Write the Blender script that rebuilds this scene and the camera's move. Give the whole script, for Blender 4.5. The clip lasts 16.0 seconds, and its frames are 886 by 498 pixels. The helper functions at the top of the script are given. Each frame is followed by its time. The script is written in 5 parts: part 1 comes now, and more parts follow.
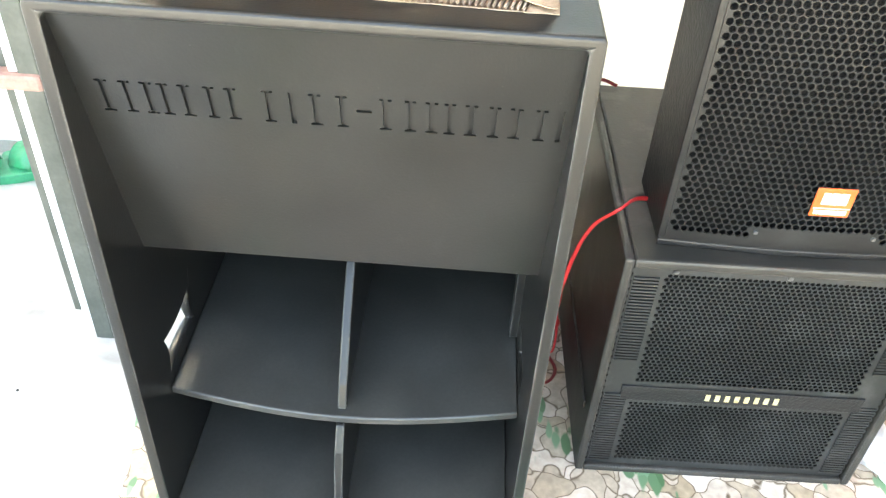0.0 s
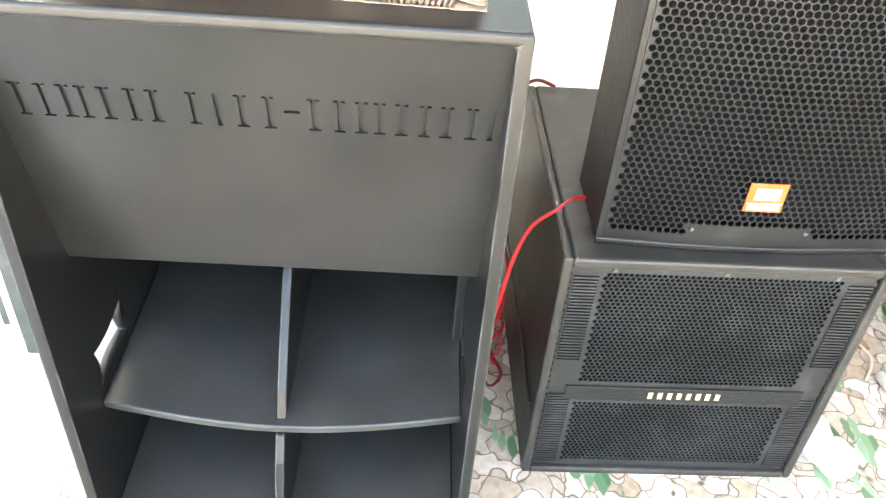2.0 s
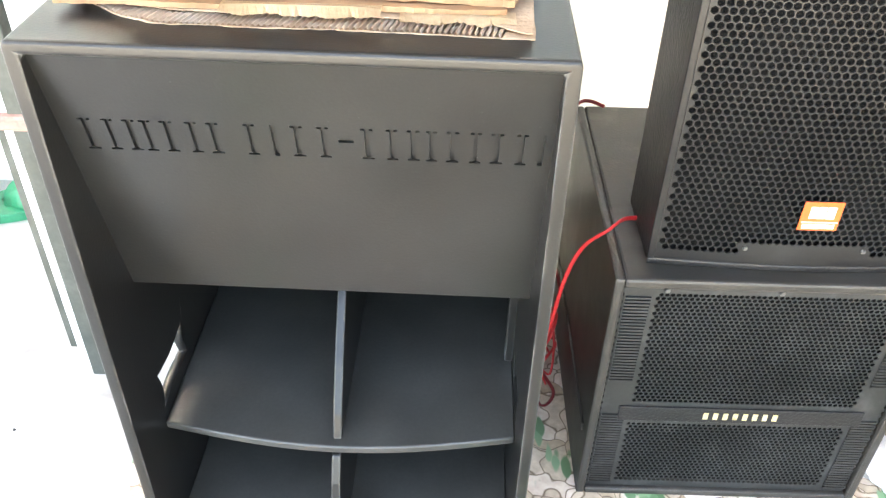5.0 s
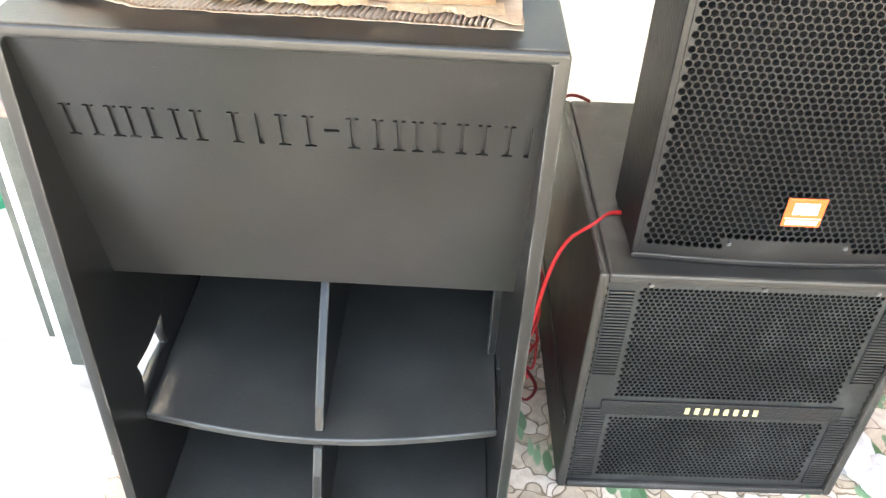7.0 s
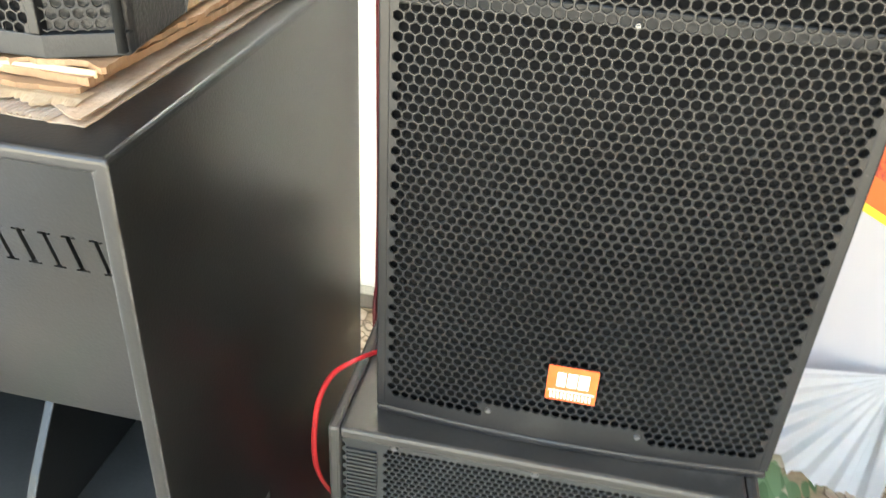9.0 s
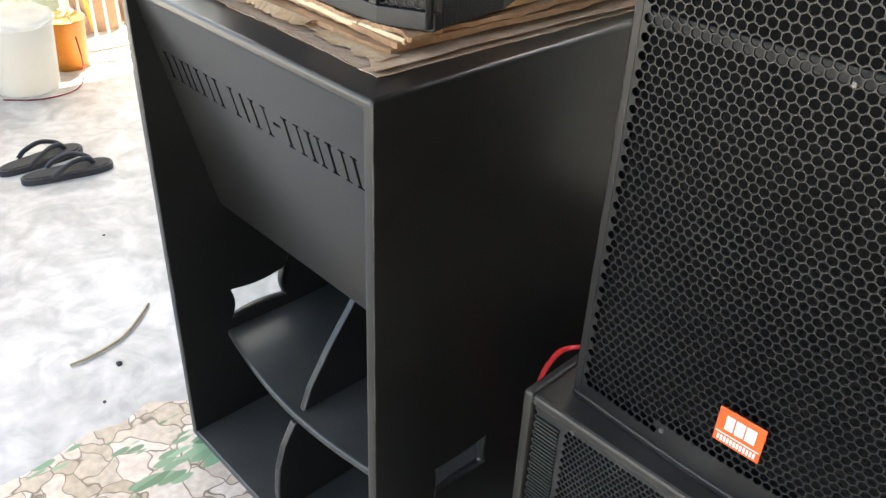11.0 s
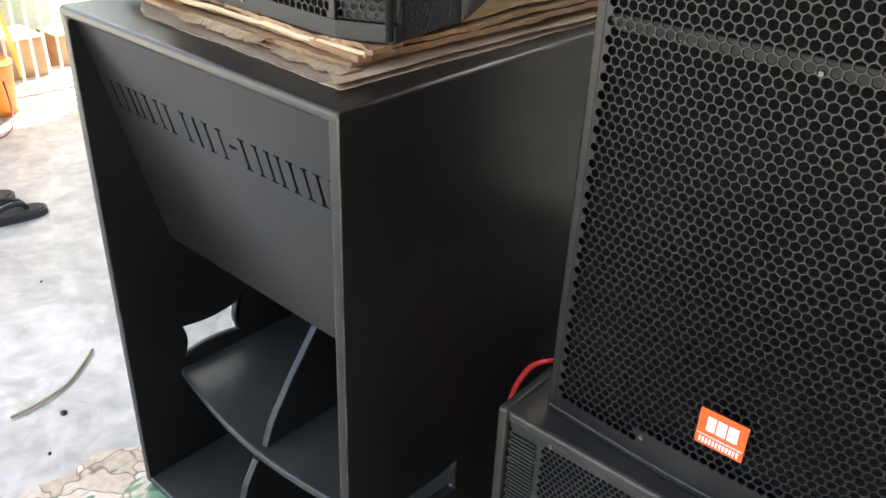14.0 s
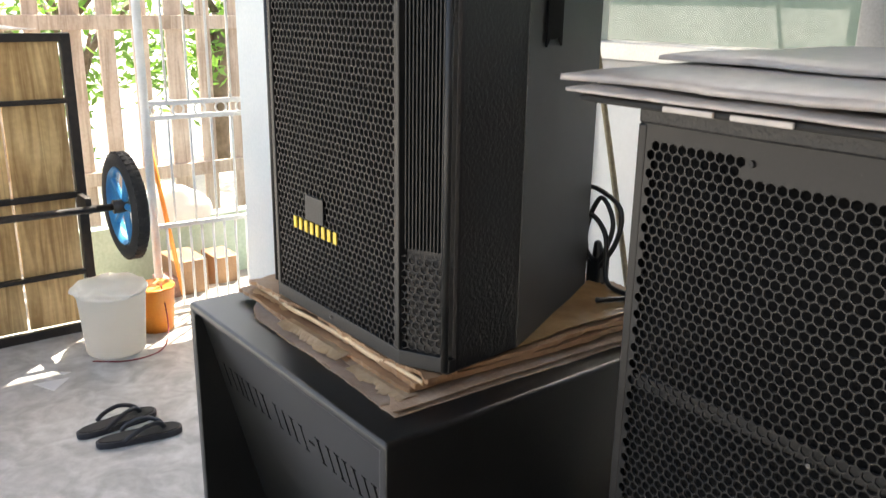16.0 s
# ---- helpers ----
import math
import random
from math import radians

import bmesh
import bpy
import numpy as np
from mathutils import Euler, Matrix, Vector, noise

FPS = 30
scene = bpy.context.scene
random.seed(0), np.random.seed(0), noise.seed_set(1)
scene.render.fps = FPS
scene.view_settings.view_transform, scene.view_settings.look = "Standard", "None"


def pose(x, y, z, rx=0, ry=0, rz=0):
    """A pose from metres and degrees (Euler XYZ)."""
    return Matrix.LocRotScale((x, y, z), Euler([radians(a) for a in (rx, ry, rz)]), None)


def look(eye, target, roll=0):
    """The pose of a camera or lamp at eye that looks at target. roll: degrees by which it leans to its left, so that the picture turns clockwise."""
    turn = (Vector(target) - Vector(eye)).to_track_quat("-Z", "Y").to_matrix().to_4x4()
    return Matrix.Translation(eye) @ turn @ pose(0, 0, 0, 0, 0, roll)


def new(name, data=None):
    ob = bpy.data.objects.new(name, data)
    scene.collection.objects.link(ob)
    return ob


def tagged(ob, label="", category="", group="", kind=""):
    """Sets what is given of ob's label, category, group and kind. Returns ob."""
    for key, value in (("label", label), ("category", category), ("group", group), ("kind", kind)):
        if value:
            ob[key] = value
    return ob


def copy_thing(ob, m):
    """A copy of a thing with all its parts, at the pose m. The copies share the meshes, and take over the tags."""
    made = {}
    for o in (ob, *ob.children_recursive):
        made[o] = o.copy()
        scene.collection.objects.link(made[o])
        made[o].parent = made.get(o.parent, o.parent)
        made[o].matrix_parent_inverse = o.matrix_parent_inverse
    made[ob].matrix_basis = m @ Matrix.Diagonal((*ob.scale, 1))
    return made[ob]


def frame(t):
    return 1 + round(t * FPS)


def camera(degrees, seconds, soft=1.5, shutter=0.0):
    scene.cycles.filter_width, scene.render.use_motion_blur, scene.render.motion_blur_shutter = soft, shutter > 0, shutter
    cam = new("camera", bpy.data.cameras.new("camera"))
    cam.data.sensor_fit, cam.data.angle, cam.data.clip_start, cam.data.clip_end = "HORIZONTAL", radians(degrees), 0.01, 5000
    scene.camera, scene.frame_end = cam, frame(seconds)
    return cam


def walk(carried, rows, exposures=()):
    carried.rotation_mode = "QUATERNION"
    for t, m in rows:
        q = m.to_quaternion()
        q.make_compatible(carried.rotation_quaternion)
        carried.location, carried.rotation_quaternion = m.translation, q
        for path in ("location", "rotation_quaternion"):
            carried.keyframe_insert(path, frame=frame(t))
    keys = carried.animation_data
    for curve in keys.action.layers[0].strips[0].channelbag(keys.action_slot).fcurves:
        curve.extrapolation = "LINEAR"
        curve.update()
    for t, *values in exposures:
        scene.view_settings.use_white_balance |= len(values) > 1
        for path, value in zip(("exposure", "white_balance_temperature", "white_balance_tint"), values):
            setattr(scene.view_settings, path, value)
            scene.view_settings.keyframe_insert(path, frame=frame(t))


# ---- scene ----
cam = camera(55.8, 16.0, soft=1.35, shutter=0.25)
PATH = [
    (0, (-0.144, -0.819, 1.329), (-0.171, 0.731, 0.065), 3.6),
    (0.5, (-0.137, -0.825, 1.327), (-0.162, 0.728, 0.067), 4.0),
    (1, (-0.136, -0.826, 1.325), (-0.151, 0.729, 0.067), 4.3),
    (1.5, (-0.11, -0.807, 1.314), (-0.059, 0.756, 0.067), 4.8),
    (2, (-0.12, -0.809, 1.315), (-0.037, 0.754, 0.07), 4.9),
    (2.5, (-0.123, -0.797, 1.321), (-0.065, 0.782, 0.095), 2.3),
    (3, (-0.126, -0.795, 1.319), (-0.105, 0.789, 0.098), 0.8),
    (3.5, (-0.131, -0.795, 1.332), (-0.139, 0.796, 0.12), 0.9),
    (4, (-0.12, -0.811, 1.338), (-0.146, 0.782, 0.129), 1.3),
    (6.5, (-0.127, -0.818, 1.323), (-0.171, 0.752, 0.084), 1.5),
    (7, (-0.126, -0.815, 1.325), (-0.122, 0.765, 0.098), 3.1),
    (7.5, (-0.116, -0.805, 1.334), (-0.04, 0.793, 0.134), 4.2),
    (7.8, (-0.08, -0.786, 1.334), (0.028, 0.819, 0.145), 4.5),
    (8, (0.014, -0.769, 1.337), (0.143, 0.845, 0.163), 4.8),
    (8.3, (0.172, -0.763, 1.316), (0.256, 0.878, 0.176), 4.1),
    (8.5, (0.233, -0.728, 1.298), (0.254, 0.933, 0.184), 4.3),
    (8.8, (0.321, -0.622, 1.271), (0.17, 1.05, 0.184), 3.9),
    (9, (0.392, -0.544, 1.278), (0.067, 1.111, 0.204), 3.2),
    (9.2, (0.464, -0.505, 1.294), (-0.033, 1.103, 0.214), 2.9),
    (9.3, (0.51, -0.506, 1.3), (-0.083, 1.064, 0.211), 2.6),
    (9.5, (0.603, -0.554, 1.305), (-0.165, 0.939, 0.217), 2.3),
    (9.7, (0.651, -0.566, 1.309), (-0.254, 0.83, 0.199), 1.9),
    (10, (0.647, -0.541, 1.297), (-0.387, 0.739, 0.161), 2.6),
    (12.5, (0.696, -0.529, 1.334), (-0.578, 0.63, 0.317), 2.6),
    (13, (0.66, -0.545, 1.283), (-0.575, 0.639, 0.247), 2.5),
    (13.5, (0.635, -0.562, 1.256), (-0.547, 0.67, 0.215), 2.5),
    (14, (0.639, -0.557, 1.271), (-0.504, 0.759, 0.29), 2.4),
    (14.3, (0.669, -0.534, 1.269), (-0.485, 0.818, 0.351), 2.7),
    (14.5, (0.724, -0.487, 1.297), (-0.481, 0.861, 0.442), 2.7),
    (14.8, (0.749, -0.459, 1.391), (-0.53, 0.841, 0.572), 2.7),
    (15, (0.759, -0.459, 1.389), (-0.59, 0.789, 0.6), 2.8),
    (15.2, (0.756, -0.466, 1.389), (-0.646, 0.742, 0.632), 2.3),
    (15.5, (0.754, -0.482, 1.417), (-0.714, 0.687, 0.727), 1.5),
    (16, (0.749, -0.503, 1.475), (-0.761, 0.678, 0.904), 0.9),
]
walk(cam, [(t, look(eye, target, roll)) for t, eye, target, roll in PATH],
     [(0, 4.32, 7450, 1), (1.5, 4.32, 7450, 3), (2.2, 4.75, 7450, 6), (3.3, 4.45, 7450, 6), (6.5, 4.35, 7550, 6), (8, 4.3, 7650, 6), (8.5, 3.75, 7700, 8), (9, 4.2, 7500, 1), (9.5, 4.4, 8000, 1), (10, 3.3, 7350, 4), (13.5, 2.9, 6950, 6), (15, 2.95, 7200, 6), (15.7, 2.55, 7100, 8), (16, 2.1, 7050, 9)])

# ---- world, sun and exposure ----
world = bpy.data.worlds.new("world")
world.use_nodes = True
scene.world = world
_n = world.node_tree.nodes
_sky = _n.new("ShaderNodeTexSky")
_sky.sky_type, _sky.sun_disc = "NISHITA", False
SUN_ELEV, SUN_AZ = 60.0, 320.0      # azimuth: degrees from +y towards +x
_sky.sun_elevation, _sky.sun_rotation = radians(SUN_ELEV), radians(SUN_AZ)
_sky.air_density, _sky.dust_density, _sky.ozone_density = 1.0, 5.0, 0.4
_n["Background"].inputs["Strength"].default_value = 0.15
world.node_tree.links.new(_sky.outputs[0], _n["Background"].inputs["Color"])
sun = new("sun", bpy.data.lights.new("sun", "SUN"))
sun.data.energy, sun.data.angle, sun.data.color = 4.5, radians(0.6), (1.0, 0.95, 0.88)
_e, _a = radians(SUN_ELEV), radians(SUN_AZ)
sun.matrix_world = look((0, 0, 0), (-math.sin(_a) * math.cos(_e), -math.cos(_a) * math.cos(_e), -math.sin(_e)))


# ---- materials ----
def mat(name, c1, c2=None, rough=0.5, metal=0.0, scale=6.0, fine=120.0, bump=0.15, depth=0.002, vary=0.0, spec=0.5, rvar=0.12, trans=0.0):
    """Two-scale mottled surface: broad stains and fine grain, with bump."""
    m = bpy.data.materials.new(name)
    m.use_nodes = True
    n, l = m.node_tree.nodes, m.node_tree.links
    b = n["Principled BSDF"]
    co = n.new("ShaderNodeTexCoord")
    big, small = n.new("ShaderNodeTexNoise"), n.new("ShaderNodeTexNoise")
    big.inputs["Scale"].default_value, small.inputs["Scale"].default_value = scale, fine
    big.inputs["Detail"].default_value, small.inputs["Detail"].default_value = 6, 3
    l.new(co.outputs["Object"], big.inputs["Vector"]), l.new(co.outputs["Object"], small.inputs["Vector"])
    ramp = n.new("ShaderNodeValToRGB")
    ramp.color_ramp.elements[0].position, ramp.color_ramp.elements[1].position = 0.33, 0.68
    ramp.color_ramp.elements[0].color, ramp.color_ramp.elements[1].color = (*c1, 1), (*(c2 or c1), 1)
    l.new(big.outputs["Fac"], ramp.inputs["Fac"])
    grain = n.new("ShaderNodeMix")
    grain.data_type, grain.blend_type = "RGBA", "OVERLAY"
    grain.inputs["Factor"].default_value = 0.25
    l.new(ramp.outputs["Color"], grain.inputs["A"]), l.new(small.outputs["Fac"], grain.inputs["B"])
    out = grain.outputs["Result"]
    if vary:
        info, hsv, ma = n.new("ShaderNodeObjectInfo"), n.new("ShaderNodeHueSaturation"), n.new("ShaderNodeMapRange")
        ma.inputs["To Min"].default_value, ma.inputs["To Max"].default_value = 1 - vary, 1 + vary
        l.new(info.outputs["Random"], ma.inputs["Value"]), l.new(ma.outputs["Result"], hsv.inputs["Value"])
        l.new(out, hsv.inputs["Color"])
        out = hsv.outputs["Color"]
    l.new(out, b.inputs["Base Color"])
    r = n.new("ShaderNodeMapRange")
    r.inputs["To Min"].default_value, r.inputs["To Max"].default_value = max(0.03, rough - rvar), min(1, rough + rvar)
    l.new(big.outputs["Fac"], r.inputs["Value"]), l.new(r.outputs["Result"], b.inputs["Roughness"])
    b.inputs["Metallic"].default_value, b.inputs["Specular IOR Level"].default_value = metal, spec
    b.inputs["Transmission Weight"].default_value = trans
    if bump:
        bp = n.new("ShaderNodeBump")
        bp.inputs["Strength"].default_value, bp.inputs["Distance"].default_value = bump, depth
        l.new(small.outputs["Fac"], bp.inputs["Height"]), l.new(bp.outputs["Normal"], b.inputs["Normal"])
    return m


M_HORN = mat("black_brushed_paint", (0.0085, 0.0085, 0.008), (0.0155, 0.0155, 0.0145), 0.29, scale=5, fine=260, spec=0.45, bump=0.25, depth=0.0008, rvar=0.015)
# Paler than the horn paint: dust, plus light reaching the mouth put into colour.
M_SHELF = mat("dusty_lit_gloss_paint", (0.034, 0.0335, 0.0305), (0.05, 0.049, 0.0445), 0.34, scale=9, fine=160, bump=0.3, depth=0.001, rvar=0.02, spec=0.65)
M_SUB = mat("dusty_black_paint", (0.018, 0.017, 0.0148), (0.037, 0.0335, 0.0285), 0.44, scale=7, fine=200, bump=0.3, depth=0.001)
M_TEX = mat("black_textured_paint", (0.007, 0.007, 0.0075), (0.012, 0.012, 0.013), 0.4, scale=9, fine=190, bump=0.8, depth=0.0018, spec=0.45)
M_GREY = mat("grey_black_paint", (0.008, 0.009, 0.0095), (0.013, 0.014, 0.0145), 0.5, scale=4, fine=300, bump=0.3, depth=0.001)
M_GRILLE = mat("powder_coated_steel", (0.0085, 0.0085, 0.009), (0.015, 0.015, 0.015), 0.36, metal=0.0, scale=8, fine=300, bump=0.2, depth=0.0004, spec=0.32)
M_SUBGRILLE = mat("dusty_steel_mesh", (0.012, 0.0125, 0.012), (0.028, 0.029, 0.028), 0.42, scale=5, fine=120, bump=0.2, depth=0.0005)
# Foam behind the grilles; near-black shade where it fills the cabinet port.
M_FOAM_SHADE = mat("black_foam_and_shade", (0.004, 0.004, 0.0042), (0.008, 0.008, 0.008), 0.95, fine=300, bump=0.3, spec=0.1)
M_CARD = mat("corrugated_cardboard", (0.25, 0.138, 0.07), (0.38, 0.23, 0.125), 0.48, scale=9, fine=90, bump=0.25, depth=0.002)
M_FLUTE = mat("bared_corrugation", (0.66, 0.52, 0.4), (0.8, 0.67, 0.54), 0.85, scale=14, fine=120, bump=0.4, depth=0.003)
M_CARD2 = mat("torn_cardboard", (0.4, 0.27, 0.17), (0.55, 0.41, 0.285), 0.85, scale=20, fine=150, bump=0.5, depth=0.003)
M_PALECARD = mat("pale_torn_face", (0.58, 0.41, 0.23), (0.72, 0.55, 0.36), 0.8, scale=18, fine=140, bump=0.4, depth=0.002)
M_TAPE = mat("glossy_brown_tape", (0.3, 0.17, 0.07), (0.4, 0.25, 0.11), 0.16, scale=12, fine=40, bump=0.3, depth=0.003)
M_ORANGE = mat("orange_enamel", (0.8, 0.1, 0.02), (0.86, 0.13, 0.025), 0.35, bump=0.0)
M_WHITE = mat("white_print", (0.8, 0.79, 0.76), (0.85, 0.85, 0.83), 0.5, bump=0.0)
M_GOLD = mat("gold_print", (0.72, 0.6, 0.3), (0.85, 0.75, 0.45), 0.3, metal=0.4, bump=0.0)
M_YELLOW = mat("yellow_print", (0.75, 0.52, 0.05), (0.85, 0.62, 0.08), 0.5, bump=0.0)
M_STEEL = mat("bright_screw", (0.4, 0.4, 0.4), (0.55, 0.55, 0.55), 0.4, metal=1.0)
M_SCREW = mat("dull_screw", (0.1, 0.1, 0.1), (0.2, 0.2, 0.2), 0.45, metal=0.8)
M_PLASTICWHITE = mat("white_plastic", (0.78, 0.77, 0.74), (0.84, 0.83, 0.8), 0.4, scale=5, fine=60, bump=0.05)
M_BAR = mat("white_gate_paint", (0.7, 0.71, 0.7), (0.8, 0.81, 0.8), 0.4, scale=20, fine=80)
M_PICKET = mat("weathered_pink_wood", (0.56, 0.45, 0.38), (0.7, 0.6, 0.53), 0.85, scale=6, fine=60, bump=0.4)
M_PLY = mat("varnished_plank", (0.5, 0.33, 0.14), (0.66, 0.48, 0.24), 0.5, scale=4, fine=40, vary=0.2)
M_IRON = mat("black_iron", (0.010, 0.0095, 0.009), (0.03, 0.022, 0.018), 0.5, scale=30, fine=120, bump=0.4)
M_RUBBER = mat("tyre_rubber", (0.012, 0.012, 0.012), (0.02, 0.02, 0.02), 0.75, fine=200, bump=0.4)
M_BLUE = mat("blue_rim_paint", (0.02, 0.16, 0.36), (0.03, 0.24, 0.48), 0.35, bump=0.05)
M_RED = mat("red_cable", (0.5, 0.02, 0.025), (0.62, 0.035, 0.035), 0.35, bump=0.0)
M_DARKRED = mat("dark_red_cable", (0.16, 0.01, 0.015), (0.28, 0.015, 0.02), 0.35, bump=0.0)
M_BLACKCABLE = mat("black_cable", (0.012, 0.012, 0.012), (0.02, 0.02, 0.02), 0.4, bump=0.0)
M_CREAM = mat("cream_cable", (0.62, 0.54, 0.38), (0.7, 0.62, 0.46), 0.5, bump=0.0)
M_PACKET = mat("worn_pale_packet", (0.36, 0.32, 0.285), (0.5, 0.455, 0.41), 0.3, scale=5, fine=50, bump=0.3)
M_PAPER = mat("white_paper", (0.74, 0.725, 0.71), (0.82, 0.81, 0.795), 0.7, scale=8, fine=40, bump=0.2)
M_REDPAPER = mat("red_card", (0.7, 0.03, 0.03), (0.78, 0.06, 0.04), 0.55, scale=10, bump=0.1)
M_YELLOWPAPER = mat("yellow_card", (0.85, 0.6, 0.12), (0.88, 0.68, 0.2), 0.55, bump=0.1)
M_LIME = mat("lime_ribbon", (0.52, 0.72, 0.02), (0.62, 0.8, 0.04), 0.5, scale=10, bump=0.1)
M_WALL = mat("cream_wall", (0.62, 0.6, 0.54), (0.7, 0.68, 0.63), 0.8, scale=2, fine=60)
M_BLUEWALL = mat("pale_blue_wall", (0.66, 0.72, 0.74), (0.74, 0.79, 0.8), 0.8, scale=2, fine=60)
M_GREENWALL = mat("pale_green_wall", (0.4, 0.52, 0.44), (0.52, 0.62, 0.54), 0.8, scale=4, fine=60)
M_FROST = mat("white_frosted_panel", (0.8, 0.81, 0.81), (0.86, 0.86, 0.85), 0.35, scale=6, fine=90, bump=0.15)
_n, _l = M_FROST.node_tree.nodes, M_FROST.node_tree.links
_mix, _tr = _n.new("ShaderNodeMixShader"), _n.new("ShaderNodeBsdfTranslucent")
_mix.inputs[0].default_value, _tr.inputs[0].default_value = 0.22, (0.85, 0.86, 0.85, 1)
_l.new(_n["Principled BSDF"].outputs[0], _mix.inputs[1]), _l.new(_tr.outputs[0], _mix.inputs[2])
_l.new(_mix.outputs[0], _n["Material Output"].inputs["Surface"])
M_ALU = mat("aluminium_frame", (0.5, 0.5, 0.49), (0.6, 0.6, 0.58), 0.35, metal=0.8, scale=10, fine=200, bump=0.05)
M_ROOF = mat("unseen_roof_boarding", (0.3, 0.26, 0.21), (0.4, 0.35, 0.3), 0.8, scale=3)
M_SANDAL = mat("black_rubber_sandal", (0.014, 0.015, 0.019), (0.03, 0.032, 0.038), 0.36, scale=20, fine=200, bump=0.3)
M_GREENPLASTIC = mat("green_plastic", (0.02, 0.2, 0.09), (0.03, 0.28, 0.13), 0.35, bump=0.05)
M_RUSTY = mat("brown_bracket", (0.26, 0.14, 0.11), (0.36, 0.22, 0.18), 0.6, scale=30)
M_DARKWOOD = mat("dark_green_wood", (0.05, 0.055, 0.045), (0.09, 0.095, 0.08), 0.6, scale=14)
M_TWIG = mat("dry_cane", (0.3, 0.25, 0.15), (0.45, 0.38, 0.25), 0.7, scale=30)
M_CABBLACK = mat("matt_black_board", (0.008, 0.008, 0.008), (0.014, 0.0135, 0.0135), 0.6, scale=6, fine=120)
M_BARK = mat("bark", (0.1, 0.075, 0.05), (0.2, 0.15, 0.11), 0.9, scale=12, fine=60, bump=0.6)
M_LEAF = mat("leaf", (0.05, 0.12, 0.02), (0.12, 0.22, 0.05), 0.55, scale=3, fine=30, bump=0.0)
M_ORANGEBAG = mat("orange_plastic", (0.75, 0.22, 0.03), (0.82, 0.34, 0.06), 0.45, scale=8)


def scuffed(m, colour, scale=30.0, cut=0.68, stretch=(1, 1, 1), strength=0.6):
    """Adds sparse pale scuffs and dust specks to a painted surface."""
    n, l = m.node_tree.nodes, m.node_tree.links
    b = n["Principled BSDF"]
    src = b.inputs["Base Color"].links[0].from_socket
    co, mp, a, d = n.new("ShaderNodeTexCoord"), n.new("ShaderNodeMapping"), n.new("ShaderNodeTexNoise"), n.new("ShaderNodeTexVoronoi")
    mp.inputs["Scale"].default_value = stretch
    a.inputs["Scale"].default_value, a.inputs["Detail"].default_value, a.inputs["Roughness"].default_value = scale, 8, 0.65
    d.inputs["Scale"].default_value = 34
    l.new(co.outputs["Object"], mp.inputs["Vector"]), l.new(mp.outputs["Vector"], a.inputs["Vector"]), l.new(co.outputs["Object"], d.inputs["Vector"])
    r, s = n.new("ShaderNodeMapRange"), n.new("ShaderNodeMapRange")
    r.inputs["From Min"].default_value, r.inputs["From Max"].default_value, r.inputs["To Max"].default_value = cut, cut + 0.12, strength
    s.inputs["From Min"].default_value, s.inputs["From Max"].default_value, s.inputs["To Min"].default_value, s.inputs["To Max"].default_value = 0.03, 0.05, 0.7, 0.0
    l.new(a.outputs["Fac"], r.inputs["Value"]), l.new(d.outputs["Distance"], s.inputs["Value"])
    mx, x = n.new("ShaderNodeMath"), n.new("ShaderNodeMix")
    mx.operation, x.data_type = "MAXIMUM", "RGBA"
    l.new(r.outputs["Result"], mx.inputs[0]), l.new(s.outputs["Result"], mx.inputs[1])
    x.inputs["B"].default_value = (*colour, 1)
    l.new(mx.outputs["Value"], x.inputs["Factor"]), l.new(src, x.inputs["A"]), l.new(x.outputs["Result"], b.inputs["Base Color"])


scuffed(M_HORN, (0.034, 0.034, 0.032), 26, 0.6, (1, 1, 0.35), 0.25)


def worn_lit_edges(m, colour, radius, strength):
    """Paler patches along the arrises: rubbed paint, and on the horn painted highlights too."""
    n, l = m.node_tree.nodes, m.node_tree.links
    b = n["Principled BSDF"]
    src = b.inputs["Base Color"].links[0].from_socket
    bev, geo, dot, rng, co, no, mul, x = (n.new("ShaderNode" + k) for k in ("Bevel", "NewGeometry", "VectorMath", "MapRange", "TexCoord", "TexNoise", "Math", "Mix"))
    bev.samples, bev.inputs["Radius"].default_value, dot.operation = 4, radius, "DOT_PRODUCT"
    l.new(bev.outputs["Normal"], dot.inputs[0]), l.new(geo.outputs["Normal"], dot.inputs[1])
    rng.inputs["From Min"].default_value, rng.inputs["From Max"].default_value = 0.98, 0.86
    l.new(dot.outputs["Value"], rng.inputs["Value"])
    no.inputs["Scale"].default_value, no.inputs["Detail"].default_value = 16, 8
    l.new(co.outputs["Object"], no.inputs["Vector"])
    ramp = n.new("ShaderNodeMapRange")
    ramp.inputs["From Min"].default_value, ramp.inputs["From Max"].default_value, ramp.inputs["To Max"].default_value = 0.38, 0.62, strength
    l.new(no.outputs["Fac"], ramp.inputs["Value"])
    mul.operation, x.data_type = "MULTIPLY", "RGBA"
    l.new(rng.outputs["Result"], mul.inputs[0]), l.new(ramp.outputs["Result"], mul.inputs[1])
    x.inputs["B"].default_value = (*colour, 1)
    l.new(mul.outputs["Value"], x.inputs["Factor"]), l.new(src, x.inputs["A"]), l.new(x.outputs["Result"], b.inputs["Base Color"])


